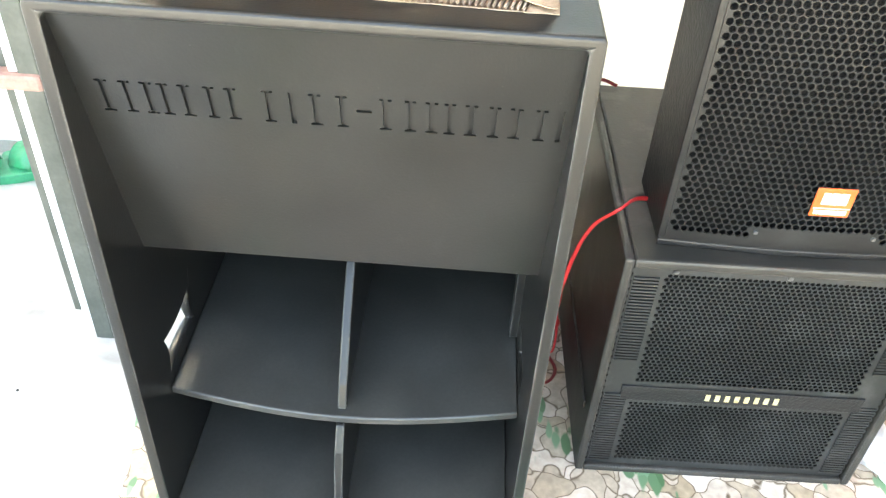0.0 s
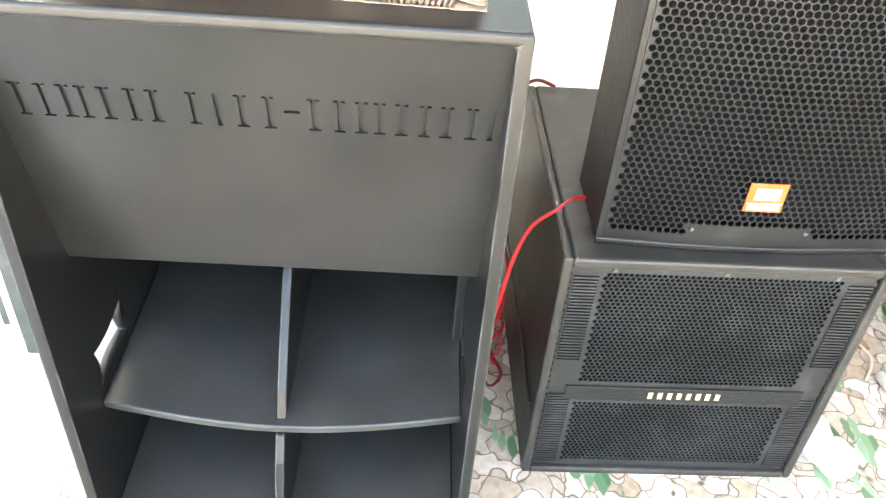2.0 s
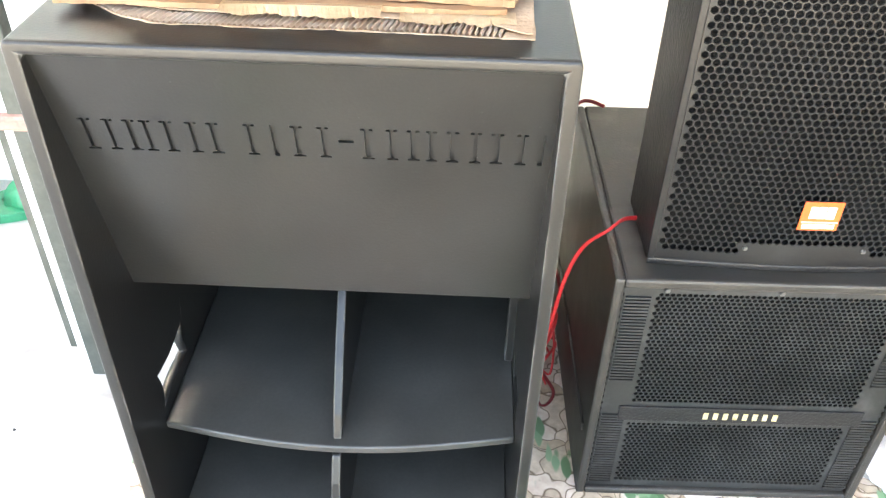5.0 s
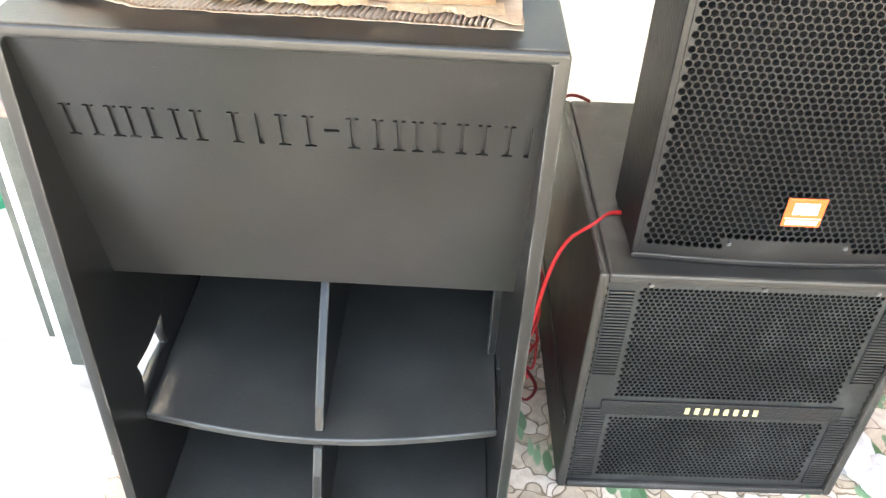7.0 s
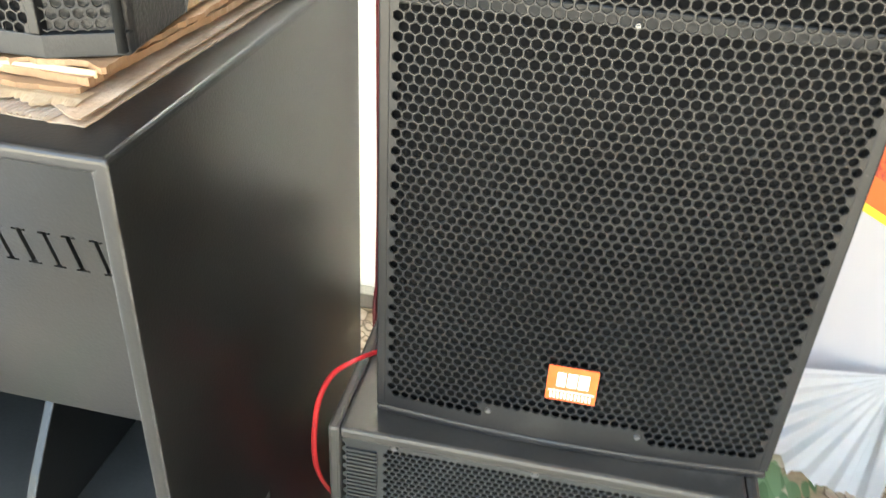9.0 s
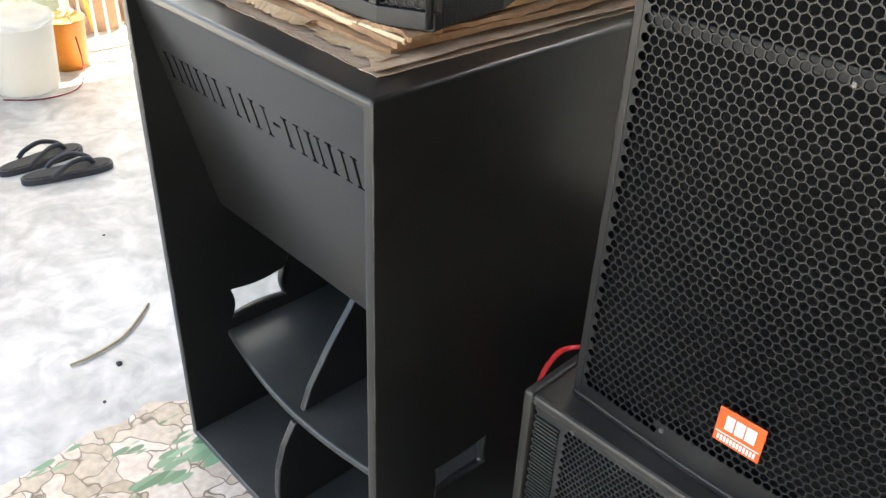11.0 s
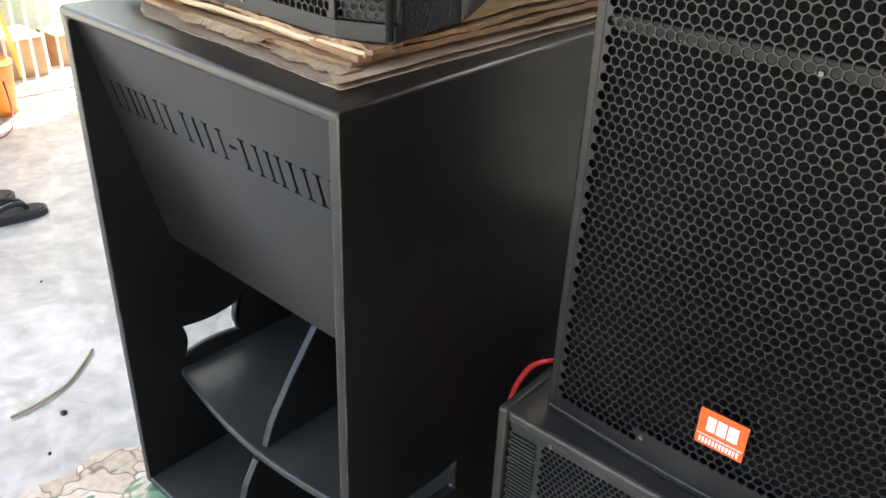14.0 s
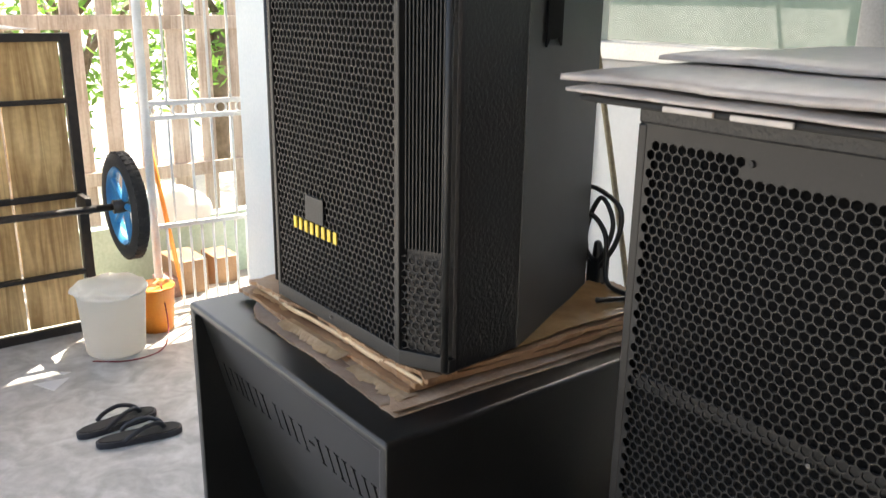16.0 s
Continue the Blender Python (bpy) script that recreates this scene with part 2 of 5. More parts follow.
M_BOARD = M_HORN.copy()
M_BOARD.name = "front_board_paint"
# Horn: wear plus the bright arris highlight, both put into the colour.
worn_lit_edges(M_HORN, (0.26, 0.26, 0.25), 0.0045, 0.7)
worn_lit_edges(M_SUB, (0.13, 0.125, 0.115), 0.006, 0.7)
scuffed(M_SUB, (0.085, 0.08, 0.07), 9, 0.53, (1, 1, 1), 0.55)
scuffed(M_SUBGRILLE, (0.07, 0.07, 0.066), 14, 0.52, (1, 1, 1), 0.4)
scuffed(M_GRILLE, (0.035, 0.035, 0.035), 8, 0.6, (1, 1, 1), 0.3)
scuffed(M_TEX, (0.04, 0.04, 0.04), 12, 0.66, (1, 1, 1), 0.3)


def translucent(m, colour, share):
    n, l = m.node_tree.nodes, m.node_tree.links
    x, t = n.new("ShaderNodeMixShader"), n.new("ShaderNodeBsdfTranslucent")
    x.inputs[0].default_value, t.inputs[0].default_value = share, (*colour, 1)
    l.new(n["Principled BSDF"].outputs[0], x.inputs[1]), l.new(t.outputs[0], x.inputs[2])
    l.new(x.outputs[0], n["Material Output"].inputs["Surface"])
    return m


M_PAIL = translucent(mat("thin_white_plastic", (0.84, 0.83, 0.8), (0.88, 0.87, 0.85), 0.4, scale=5, fine=60, bump=0.05), (0.96, 0.955, 0.93), 0.8)
translucent(M_PAPER, (0.8, 0.79, 0.78), 0.25)
translucent(M_LIME, (0.6, 0.8, 0.05), 0.35)
translucent(M_LEAF, (0.2, 0.4, 0.06), 0.4)


def wood_grain(m, dark):
    """Long streaks along z over a plank's colour."""
    n, l = m.node_tree.nodes, m.node_tree.links
    b = n["Principled BSDF"]
    src = b.inputs["Base Color"].links[0].from_socket
    co, mp, a, r, x = n.new("ShaderNodeTexCoord"), n.new("ShaderNodeMapping"), n.new("ShaderNodeTexNoise"), n.new("ShaderNodeValToRGB"), n.new("ShaderNodeMix")
    mp.inputs["Scale"].default_value = (1, 1, 0.07)
    a.inputs["Scale"].default_value, a.inputs["Detail"].default_value, a.inputs["Distortion"].default_value = 26, 7, 1.2
    r.color_ramp.elements[0].position, r.color_ramp.elements[1].position = 0.36, 0.6
    r.color_ramp.elements[0].color = (*dark, 1)
    x.data_type, x.blend_type = "RGBA", "MULTIPLY"
    x.inputs["Factor"].default_value = 0.8
    l.new(co.outputs["Object"], mp.inputs["Vector"]), l.new(mp.outputs["Vector"], a.inputs["Vector"]), l.new(a.outputs["Fac"], r.inputs["Fac"])
    l.new(src, x.inputs["A"]), l.new(r.outputs["Color"], x.inputs["B"]), l.new(x.outputs["Result"], b.inputs["Base Color"])


wood_grain(M_PLY, (0.45, 0.36, 0.27))
wood_grain(M_PICKET, (0.6, 0.55, 0.5))


def glass(name):
    m = bpy.data.materials.new(name)
    m.use_nodes = True
    b = m.node_tree.nodes["Principled BSDF"]
    b.inputs["Base Color"].default_value = (0.93, 0.96, 0.95, 1)
    b.inputs["Roughness"].default_value, b.inputs["Transmission Weight"].default_value, b.inputs["IOR"].default_value = 0.02, 1.0, 1.5
    return m


M_GLASS = glass("window_glass")


def concrete():
    m = mat("polished_concrete", (0.4, 0.39, 0.37), (0.58, 0.57, 0.545), 0.36, scale=2.2, fine=26, bump=0.12, depth=0.003, rvar=0.08)
    n, l = m.node_tree.nodes, m.node_tree.links
    b = n["Principled BSDF"]
    src = b.inputs["Base Color"].links[0].from_socket
    v, r, mx, co = n.new("ShaderNodeTexNoise"), n.new("ShaderNodeValToRGB"), n.new("ShaderNodeMix"), n.new("ShaderNodeTexCoord")
    v.inputs["Scale"].default_value, v.inputs["Detail"].default_value, v.inputs["Distortion"].default_value = 7, 9, 1.4
    r.color_ramp.elements[0].position, r.color_ramp.elements[1].position = 0.35, 0.62
    r.color_ramp.elements[0].color = (0.6, 0.59, 0.57, 1)
    mx.data_type, mx.blend_type = "RGBA", "MULTIPLY"
    mx.inputs["Factor"].default_value = 0.8
    l.new(co.outputs["Object"], v.inputs["Vector"]), l.new(v.outputs["Fac"], r.inputs["Fac"])
    l.new(src, mx.inputs["A"]), l.new(r.outputs["Color"], mx.inputs["B"]), l.new(mx.outputs["Result"], b.inputs["Base Color"])
    return m


def stone_print():
    """Floor covering printed with tan stones, brown joints and tufts of green leaves."""
    m = bpy.data.materials.new("stone_print")
    m.use_nodes = True
    n, l = m.node_tree.nodes, m.node_tree.links
    b = n["Principled BSDF"]
    co = n.new("ShaderNodeTexCoord")
    edge, cell, warp = n.new("ShaderNodeTexVoronoi"), n.new("ShaderNodeTexVoronoi"), n.new("ShaderNodeTexNoise")
    warp.inputs["Scale"].default_value = 9
    add = n.new("ShaderNodeMix")
    add.data_type, add.blend_type = "RGBA", "LINEAR_LIGHT"
    add.inputs["Factor"].default_value = 0.085
    l.new(co.outputs["Object"], warp.inputs["Vector"]), l.new(co.outputs["Object"], add.inputs["A"]), l.new(warp.outputs["Color"], add.inputs["B"])
    edge.feature = "DISTANCE_TO_EDGE"
    for v in (edge, cell):
        v.inputs["Scale"].default_value = 17
        l.new(add.outputs["Result"], v.inputs["Vector"])
    tone = n.new("ShaderNodeValToRGB")
    tone.color_ramp.elements[0].color, tone.color_ramp.elements[1].color = (0.4, 0.31, 0.21, 1), (0.7, 0.61, 0.52, 1)
    sep = n.new("ShaderNodeSeparateColor")
    l.new(cell.outputs["Color"], sep.inputs["Color"]), l.new(sep.outputs["Red"], tone.inputs["Fac"])
    fine = n.new("ShaderNodeTexNoise")
    fine.inputs["Scale"].default_value, fine.inputs["Detail"].default_value = 60, 6
    l.new(co.outputs["Object"], fine.inputs["Vector"])
    soft = n.new("ShaderNodeMix")
    soft.data_type, soft.blend_type = "RGBA", "OVERLAY"
    soft.inputs["Factor"].default_value = 0.5
    l.new(tone.outputs["Color"], soft.inputs["A"]), l.new(fine.outputs["Fac"], soft.inputs["B"])
    joint = n.new("ShaderNodeValToRGB")
    joint.color_ramp.elements[0].position, joint.color_ramp.elements[1].position = 0.004, 0.045
    l.new(edge.outputs["Distance"], joint.inputs["Fac"])
    j = n.new("ShaderNodeMix")
    j.data_type = "RGBA"
    j.inputs["A"].default_value = (0.13, 0.09, 0.055, 1)
    l.new(joint.outputs["Color"], j.inputs["Factor"]), l.new(soft.outputs["Result"], j.inputs["B"])
    tuft, spike = n.new("ShaderNodeTexNoise"), n.new("ShaderNodeTexVoronoi")
    tuft.inputs["Scale"].default_value, tuft.inputs["Detail"].default_value = 4.3, 3
    spike.inputs["Scale"].default_value = 55
    mp = n.new("ShaderNodeMapping")
    mp.inputs["Scale"].default_value, mp.inputs["Rotation"].default_value = (1, 0.3, 1), (0, 0, 0.6)
    l.new(co.outputs["Object"], mp.inputs["Vector"]), l.new(mp.outputs["Vector"], spike.inputs["Vector"])
    l.new(co.outputs["Object"], tuft.inputs["Vector"])
    ma = n.new("ShaderNodeMath")
    ma.operation, ma.inputs[1].default_value = "MULTIPLY_ADD", -0.16
    l.new(spike.outputs["Distance"], ma.inputs[0]), l.new(tuft.outputs["Fac"], ma.inputs[2])
    th = n.new("ShaderNodeValToRGB")
    th.color_ramp.elements[0].position, th.color_ramp.elements[1].position = 0.47, 0.49
    l.new(ma.outputs["Value"], th.inputs["Fac"])
    leaf = n.new("ShaderNodeValToRGB")
    leaf.color_ramp.elements[0].color, leaf.color_ramp.elements[1].color = (0.04, 0.11, 0.035, 1), (0.26, 0.4, 0.24, 1)
    l.new(spike.outputs["Color"], leaf.inputs["Fac"])
    g = n.new("ShaderNodeMix")
    g.data_type = "RGBA"
    l.new(th.outputs["Color"], g.inputs["Factor"]), l.new(j.outputs["Result"], g.inputs["A"]), l.new(leaf.outputs["Color"], g.inputs["B"])
    l.new(g.outputs["Result"], b.inputs["Base Color"])
    b.inputs["Roughness"].default_value = 0.32
    return m


def banner_print():
    """Orange upper field with a dark red scale pattern, a yellow seam and a white lower field greyed for its shade; the
    seam swings.
    """
    m = bpy.data.materials.new("printed_banner")
    m.use_nodes = True
    n, l = m.node_tree.nodes, m.node_tree.links
    b = n["Principled BSDF"]
    co, sp, wav = n.new("ShaderNodeTexCoord"), n.new("ShaderNodeSeparateXYZ"), n.new("ShaderNodeMath")
    l.new(co.outputs["Object"], sp.inputs["Vector"])
    wav.operation, wav.inputs[1].default_value = "MULTIPLY_ADD", 0.45
    l.new(sp.outputs["X"], wav.inputs[0]), l.new(sp.outputs["Z"], wav.inputs[2])
    w = n.new("ShaderNodeTexWave")
    w.inputs["Scale"].default_value, w.inputs["Distortion"].default_value, w.inputs["Detail"].default_value, w.inputs["Detail Scale"].default_value = 26, 9, 4, 2.5
    l.new(co.outputs["Object"], w.inputs["Vector"])
    pat = n.new("ShaderNodeValToRGB")
    pat.color_ramp.elements[0].position, pat.color_ramp.elements[1].position = 0.35, 0.6
    pat.color_ramp.elements[0].color, pat.color_ramp.elements[1].color = (0.36, 0.03, 0.01, 1), (0.6, 0.08, 0.012, 1)
    l.new(w.outputs["Fac"], pat.inputs["Fac"])
    rng = n.new("ShaderNodeMapRange")
    rng.inputs["From Min"].default_value, rng.inputs["From Max"].default_value = 0.9, 1.2
    l.new(wav.outputs["Value"], rng.inputs["Value"])
    ramp = n.new("ShaderNodeValToRGB")
    ramp.color_ramp.interpolation = "CONSTANT"
    e = ramp.color_ramp.elements
    # White field: the shade it hangs in is put into this grey.
    e[0].position, e[0].color = 0.0, (0.44, 0.42, 0.42, 1)
    e[1].position, e[1].color = 0.35, (0.85, 0.6, 0.03, 1)
    x = e.new(0.4)
    x.color = (0.74, 0.12, 0.015, 1)
    l.new(rng.outputs["Result"], ramp.inputs["Fac"])
    up = n.new("ShaderNodeMath")
    up.operation, up.inputs[1].default_value = "GREATER_THAN", 1.07
    l.new(wav.outputs["Value"], up.inputs[0])
    mx = n.new("ShaderNodeMix")
    mx.data_type = "RGBA"
    l.new(up.outputs["Value"], mx.inputs["Factor"]), l.new(ramp.outputs["Color"], mx.inputs["A"]), l.new(pat.outputs["Color"], mx.inputs["B"])
    l.new(mx.outputs["Result"], b.inputs["Base Color"])
    b.inputs["Roughness"].default_value = 0.4
    return m


# ---- mesh helpers ----
def box(bm, x0, x1, y0, y1, z0, z1):
    v = [bm.verts.new(p) for p in ((x0, y0, z0), (x1, y0, z0), (x1, y1, z0), (x0, y1, z0), (x0, y0, z1), (x1, y0, z1), (x1, y1, z1), (x0, y1, z1))]
    for f in ((3, 2, 1, 0), (4, 5, 6, 7), (0, 1, 5, 4), (1, 2, 6, 5), (2, 3, 7, 6), (3, 0, 4, 7)):
        bm.faces.new([v[i] for i in f])
    return bm


def boxed(*dims):
    return box(bmesh.new(), *dims)


def slab(outline, thick, axis, at, holes=()):
    """A flat board cut to an outline (with holes), of a thickness along an axis, its near face at a place on that axis."""
    bm = bmesh.new()

    def put(a, b):
        return {"x": (at, a, b), "y": (a, at, b), "z": (a, b, at)}[axis]
    edges = []
    for loop in (outline, *holes):
        vs = [bm.verts.new(put(*p)) for p in loop]
        edges += [bm.edges.new((vs[i], vs[(i + 1) % len(vs)])) for i in range(len(vs))]
    bmesh.ops.triangle_fill(bm, use_beauty=True, use_dissolve=False, edges=edges)
    ext = bmesh.ops.extrude_face_region(bm, geom=bm.faces[:])
    step = {"x": Vector((thick, 0, 0)), "y": Vector((0, thick, 0)), "z": Vector((0, 0, thick))}[axis]
    bmesh.ops.translate(bm, vec=step, verts=[g for g in ext["geom"] if isinstance(g, bmesh.types.BMVert)])
    bmesh.ops.recalc_face_normals(bm, faces=bm.faces[:])
    return bm


def rod(bm, a, b, r, r2=None, sides=12):
    a, b = Vector(a), Vector(b)
    m = Matrix.Translation((a + b) / 2) @ (b - a).to_track_quat("Z", "Y").to_matrix().to_4x4()
    bmesh.ops.create_cone(bm, cap_ends=True, segments=sides, radius1=r, radius2=r if r2 is None else r2, depth=(b - a).length, matrix=m)
    return bm


def rods(*pairs, r=0.01, sides=12):
    bm = bmesh.new()
    for a, b in pairs:
        rod(bm, a, b, r, sides=sides)
    return bm


def lathe(profile, steps=40, axis="z"):
    bm = bmesh.new()
    rings = []
    for r, h in profile:
        ring = []
        for i in range(steps):
            a = 2 * math.pi * i / steps
            p = (r * math.cos(a), r * math.sin(a), h)
            ring.append(bm.verts.new(p if axis == "z" else (p[0], h, p[1])))
        rings.append(ring)
    for p, q in zip(rings, rings[1:]):
        for i in range(steps):
            bm.faces.new((p[i], p[(i + 1) % steps], q[(i + 1) % steps], q[i]))
    bmesh.ops.recalc_face_normals(bm, faces=bm.faces[:])
    return bm


def tube_mesh(points, r, name, sides=8, flat=1.0):
    """A cable through points, smooth, as a mesh; flat squeezes its section."""
    pts = [Vector(p) for p in points]
    path = []
    for i in range(len(pts) - 1):
        p0, p1, p2, p3 = pts[max(i - 1, 0)], pts[i], pts[i + 1], pts[min(i + 2, len(pts) - 1)]
        for k in range(8):
            t = k / 8
            path.append(0.5 * ((2 * p1) + (p2 - p0) * t + (2 * p0 - 5 * p1 + 4 * p2 - p3) * t * t + (3 * p1 - p0 - 3 * p2 + p3) * t ** 3))
    path.append(pts[-1])
    bm, prev, side = bmesh.new(), None, None
    for i, p in enumerate(path):
        d = (path[min(i + 1, len(path) - 1)] - path[max(i - 1, 0)]).normalized()
        ref = side if side is not None else (Vector((0, 0, 1)) if abs(d.z) < 0.9 else Vector((1, 0, 0)))
        u = (ref - d * ref.dot(d)).normalized()
        w = d.cross(u)
        side = u
        ring = [bm.verts.new(p + u * r * math.cos(2 * math.pi * k / sides) + w * r * flat * math.sin(2 * math.pi * k / sides)) for k in range(sides)]
        if prev:
            for k in range(sides):
                bm.faces.new((prev[k], prev[(k + 1) % sides], ring[(k + 1) % sides], ring[k]))
        else:
            bm.faces.new(ring[::-1])
        prev = ring
    bm.faces.new(prev)
    bmesh.ops.recalc_face_normals(bm, faces=bm.faces[:])
    return bm


def part(name, bm, material, parent=None, label="", bevel=0.0, smooth=False, seg=2):
    me = bpy.data.meshes.new(name)
    bm.to_mesh(me)
    bm.free()
    me.materials.append(material)
    ob = new(name, me)
    if parent is not None:
        ob.parent = parent
    if label:
        ob["label"] = label
    if smooth:
        for p in me.polygons:
            p.use_smooth = True
    if bevel:
        b = ob.modifiers.new("bevel", "BEVEL")
        b.width, b.segments, b.limit_method, b.angle_limit = bevel, seg, "ANGLE", radians(40)
    return ob


def thing(name, label, category, m=None, group="", kind=""):
    ob = new(name)
    ob.empty_display_size = 0.05
    if m is not None:
        ob.matrix_world = m
    return tagged(ob, label, category, group, kind)


def structure(name, bm, material, label, category, bevel=0.0, smooth=False):
    return tagged(part(name, bm, material, bevel=bevel, smooth=smooth), label, category, kind="structure")


def plate(x0, x1, z0, z1, pitch, hole, solid, bow, thick=0.002):
    """A perforated sheet in the xz plane facing -y: honeycomb cells with rounded holes and a rolled rim, but for the cells that solid(x, z) names."""
    verts, faces = [], []
    R, h, n = pitch / math.sqrt(3), pitch * hole, 12
    row, z = 0, z0
    cell = [(math.sin(math.pi * k / 6) * (R if k % 2 == 0 else pitch / 2), math.cos(math.pi * k / 6) * (R if k % 2 == 0 else pitch / 2)) for k in range(n)]
    ring = [(math.sin(math.pi * k / 6) * (1.0 if k % 2 == 0 else 0.93), math.cos(math.pi * k / 6) * (1.0 if k % 2 == 0 else 0.93)) for k in range(n)]
    while z <= z1:
        x = x0 + (pitch / 2 if row % 2 else 0)
        while x <= x1:
            i = len(verts)
            verts += [(x + c, bow(x + c), z + d) for c, d in cell]
            if solid(x, z):
                faces.append([i + k for k in range(n)][::-1])
            else:
                for r, y in ((h + pitch * 0.035, 0.0), (h, thick * 0.35), (h, thick)):
                    verts += [(x + r * c, bow(x + r * c) + y, z + r * d) for c, d in ring]
                for lap in range(3):
                    for k in range(n):
                        q = (k + 1) % n
                        faces.append((i + n * lap + q, i + n * lap + k, i + n * (lap + 1) + k, i + n * (lap + 1) + q))
            x += pitch
        z += pitch * 0.8660254
        row += 1
    me = bpy.data.meshes.new("grille")
    me.from_pydata(verts, [], faces)
    bm = bmesh.new()
    bm.from_mesh(me)
    bmesh.ops.remove_doubles(bm, verts=bm.verts[:], dist=0.0002)
    bpy.data.meshes.remove(me)
    return bm


def screw(parent, x, y, z, r=0.005, material=M_STEEL):
    bm = bmesh.new()
    rod(bm, (x, y, z), (x, y - 0.003, z), r, r * 0.8, 10)
    box(bm, x - r * 0.7, x + r * 0.7, y - 0.0036, y - 0.003, z - r * 0.15, z + r * 0.15)
    return part("screw", bm, material, parent)


# ---- ground, floor, walls, roof ----
structure("ground", boxed(-400, 400, -400, 400, -0.3, -0.06), mat("pale_yard", (0.34, 0.33, 0.3), (0.46, 0.44, 0.41), 0.9, scale=0.8, fine=20), "pale dusty yard round the porch", "ground")
structure("floor", boxed(-3.35, 2.6, -3.0, 1.3, -0.12, 0.0), concrete(), "smooth grey concrete porch floor with stains", "floor", bevel=0.01)
_rng = random.Random(4)
_edge = [(-0.74 + _rng.uniform(-0.03, 0.03), -2.2 + 0.07 * i) for i in range(48)]
covering = slab([(2.55, -2.2), (2.55, 1.1)] + _edge[::-1], 0.003, "z", 0.0)
structure("floor_covering", covering, stone_print(), "floor sheet printed with tan stones and green leaves", "floor covering")
# Unseen closing wall, kept dark so less light bounces in from the right.
structure("wall_east", boxed(2.6, 2.75, -3.0, 1.3, -0.12, 2.9), mat("dark_closing_wall", (0.1, 0.07, 0.05), (0.17, 0.12, 0.08), 0.7, scale=5, fine=50), "added dark brown side wall, out of view, cutting light from the right", "wall")
structure("wall_north", boxed(-2.9, -1.6, 1.15, 1.3, 0.0, 2.9), M_BLUEWALL, "cream plastered house wall", "wall")
structure("wall_lintel", boxed(-1.6, 2.6, 1.15, 1.3, 2.35, 2.9), M_WALL, "cream plastered wall over the glazing", "wall")
# Added roof, never in view; its outline decides where sun and sky reach.
structure("ceiling", slab([(-3.72, -0.7), (2.8, -0.7), (2.8, 1.85), (-1.6, 1.85), (-1.6, 2.2), (-3.72, 2.2)], 0.08, "z", 2.9), M_ROOF, "added brown porch roof, out of view, shaping sun and sky light", "ceiling")

# Added backdrop wall, coloured to give the panes their dim grey-green tone.
structure("wall_backdrop", boxed(-5.0, 3.2, 3.6, 3.75, -0.06, 3.6), mat("grey_green_backdrop", (0.17, 0.23, 0.19), (0.28, 0.34, 0.29), 0.8, scale=1.5, fine=30), "added grey-green wall that tones the view through the glazing", "wall")

window = thing("window_1", "glazed front with aluminium frames and white lower panels", "window", kind="structure")
for x, mt in ((-1.58, M_ALU), (-0.78, M_ALU), (-0.055, M_ALU), (0.8, M_ALU), (1.6, M_ALU), (2.52, M_ALU)):
    part("mullion", boxed(x, x + 0.06, 1.1, 1.17, 0.0, 2.35), mt, window, bevel=0.004)
part("bottom_rail", boxed(-1.58, 2.58, 1.095, 1.175, 0.0, 0.045), M_ALU, window, bevel=0.004)
part("middle_rail", boxed(-1.58, 2.58, 1.095, 1.175, 1.34, 1.385), M_ALU, window, bevel=0.004)
part("top_rail", boxed(-1.58, 2.58, 1.095, 1.175, 2.3, 2.35), M_ALU, window, bevel=0.004)
for x, w in ((-1.52, 0.74), (-0.72, 0.665), (0.005, 0.795), (0.86, 0.74), (1.66, 0.86)):
    part("panel", boxed(x, x + w, 1.13, 1.142, 0.045, 1.34), M_FROST, window, "white frosted panel")
    p = part("pane", boxed(x, x + w, 1.133, 1.139, 1.385, 2.3), M_GLASS, window)
    p.visible_shadow = False

# ---- the bass horn ----
HW, HH, HD, T = 0.62, 0.958, 0.68, 0.017
horn = thing("bass_horn_cabinet", "tall black painted plywood bass horn with open divided mouth", "loudspeaker")


def handle_hole(y0, y1, z0, z1, pinch):
    pts = []
    for (ya, za), (yb, zb), n in (((y0, z0), (y1, z0), (0, 1)), ((y1, z0), (y1, z1), (-1, 0)), ((y1, z1), (y0, z1), (0, -1)), ((y0, z1), (y0, z0), (1, 0))):
        for k in range(8):
            t = k / 8
            d = pinch * math.sin(math.pi * t)
            pts.append((ya + (yb - ya) * t + n[0] * d, za + (zb - za) * t + n[1] * d))
    return pts


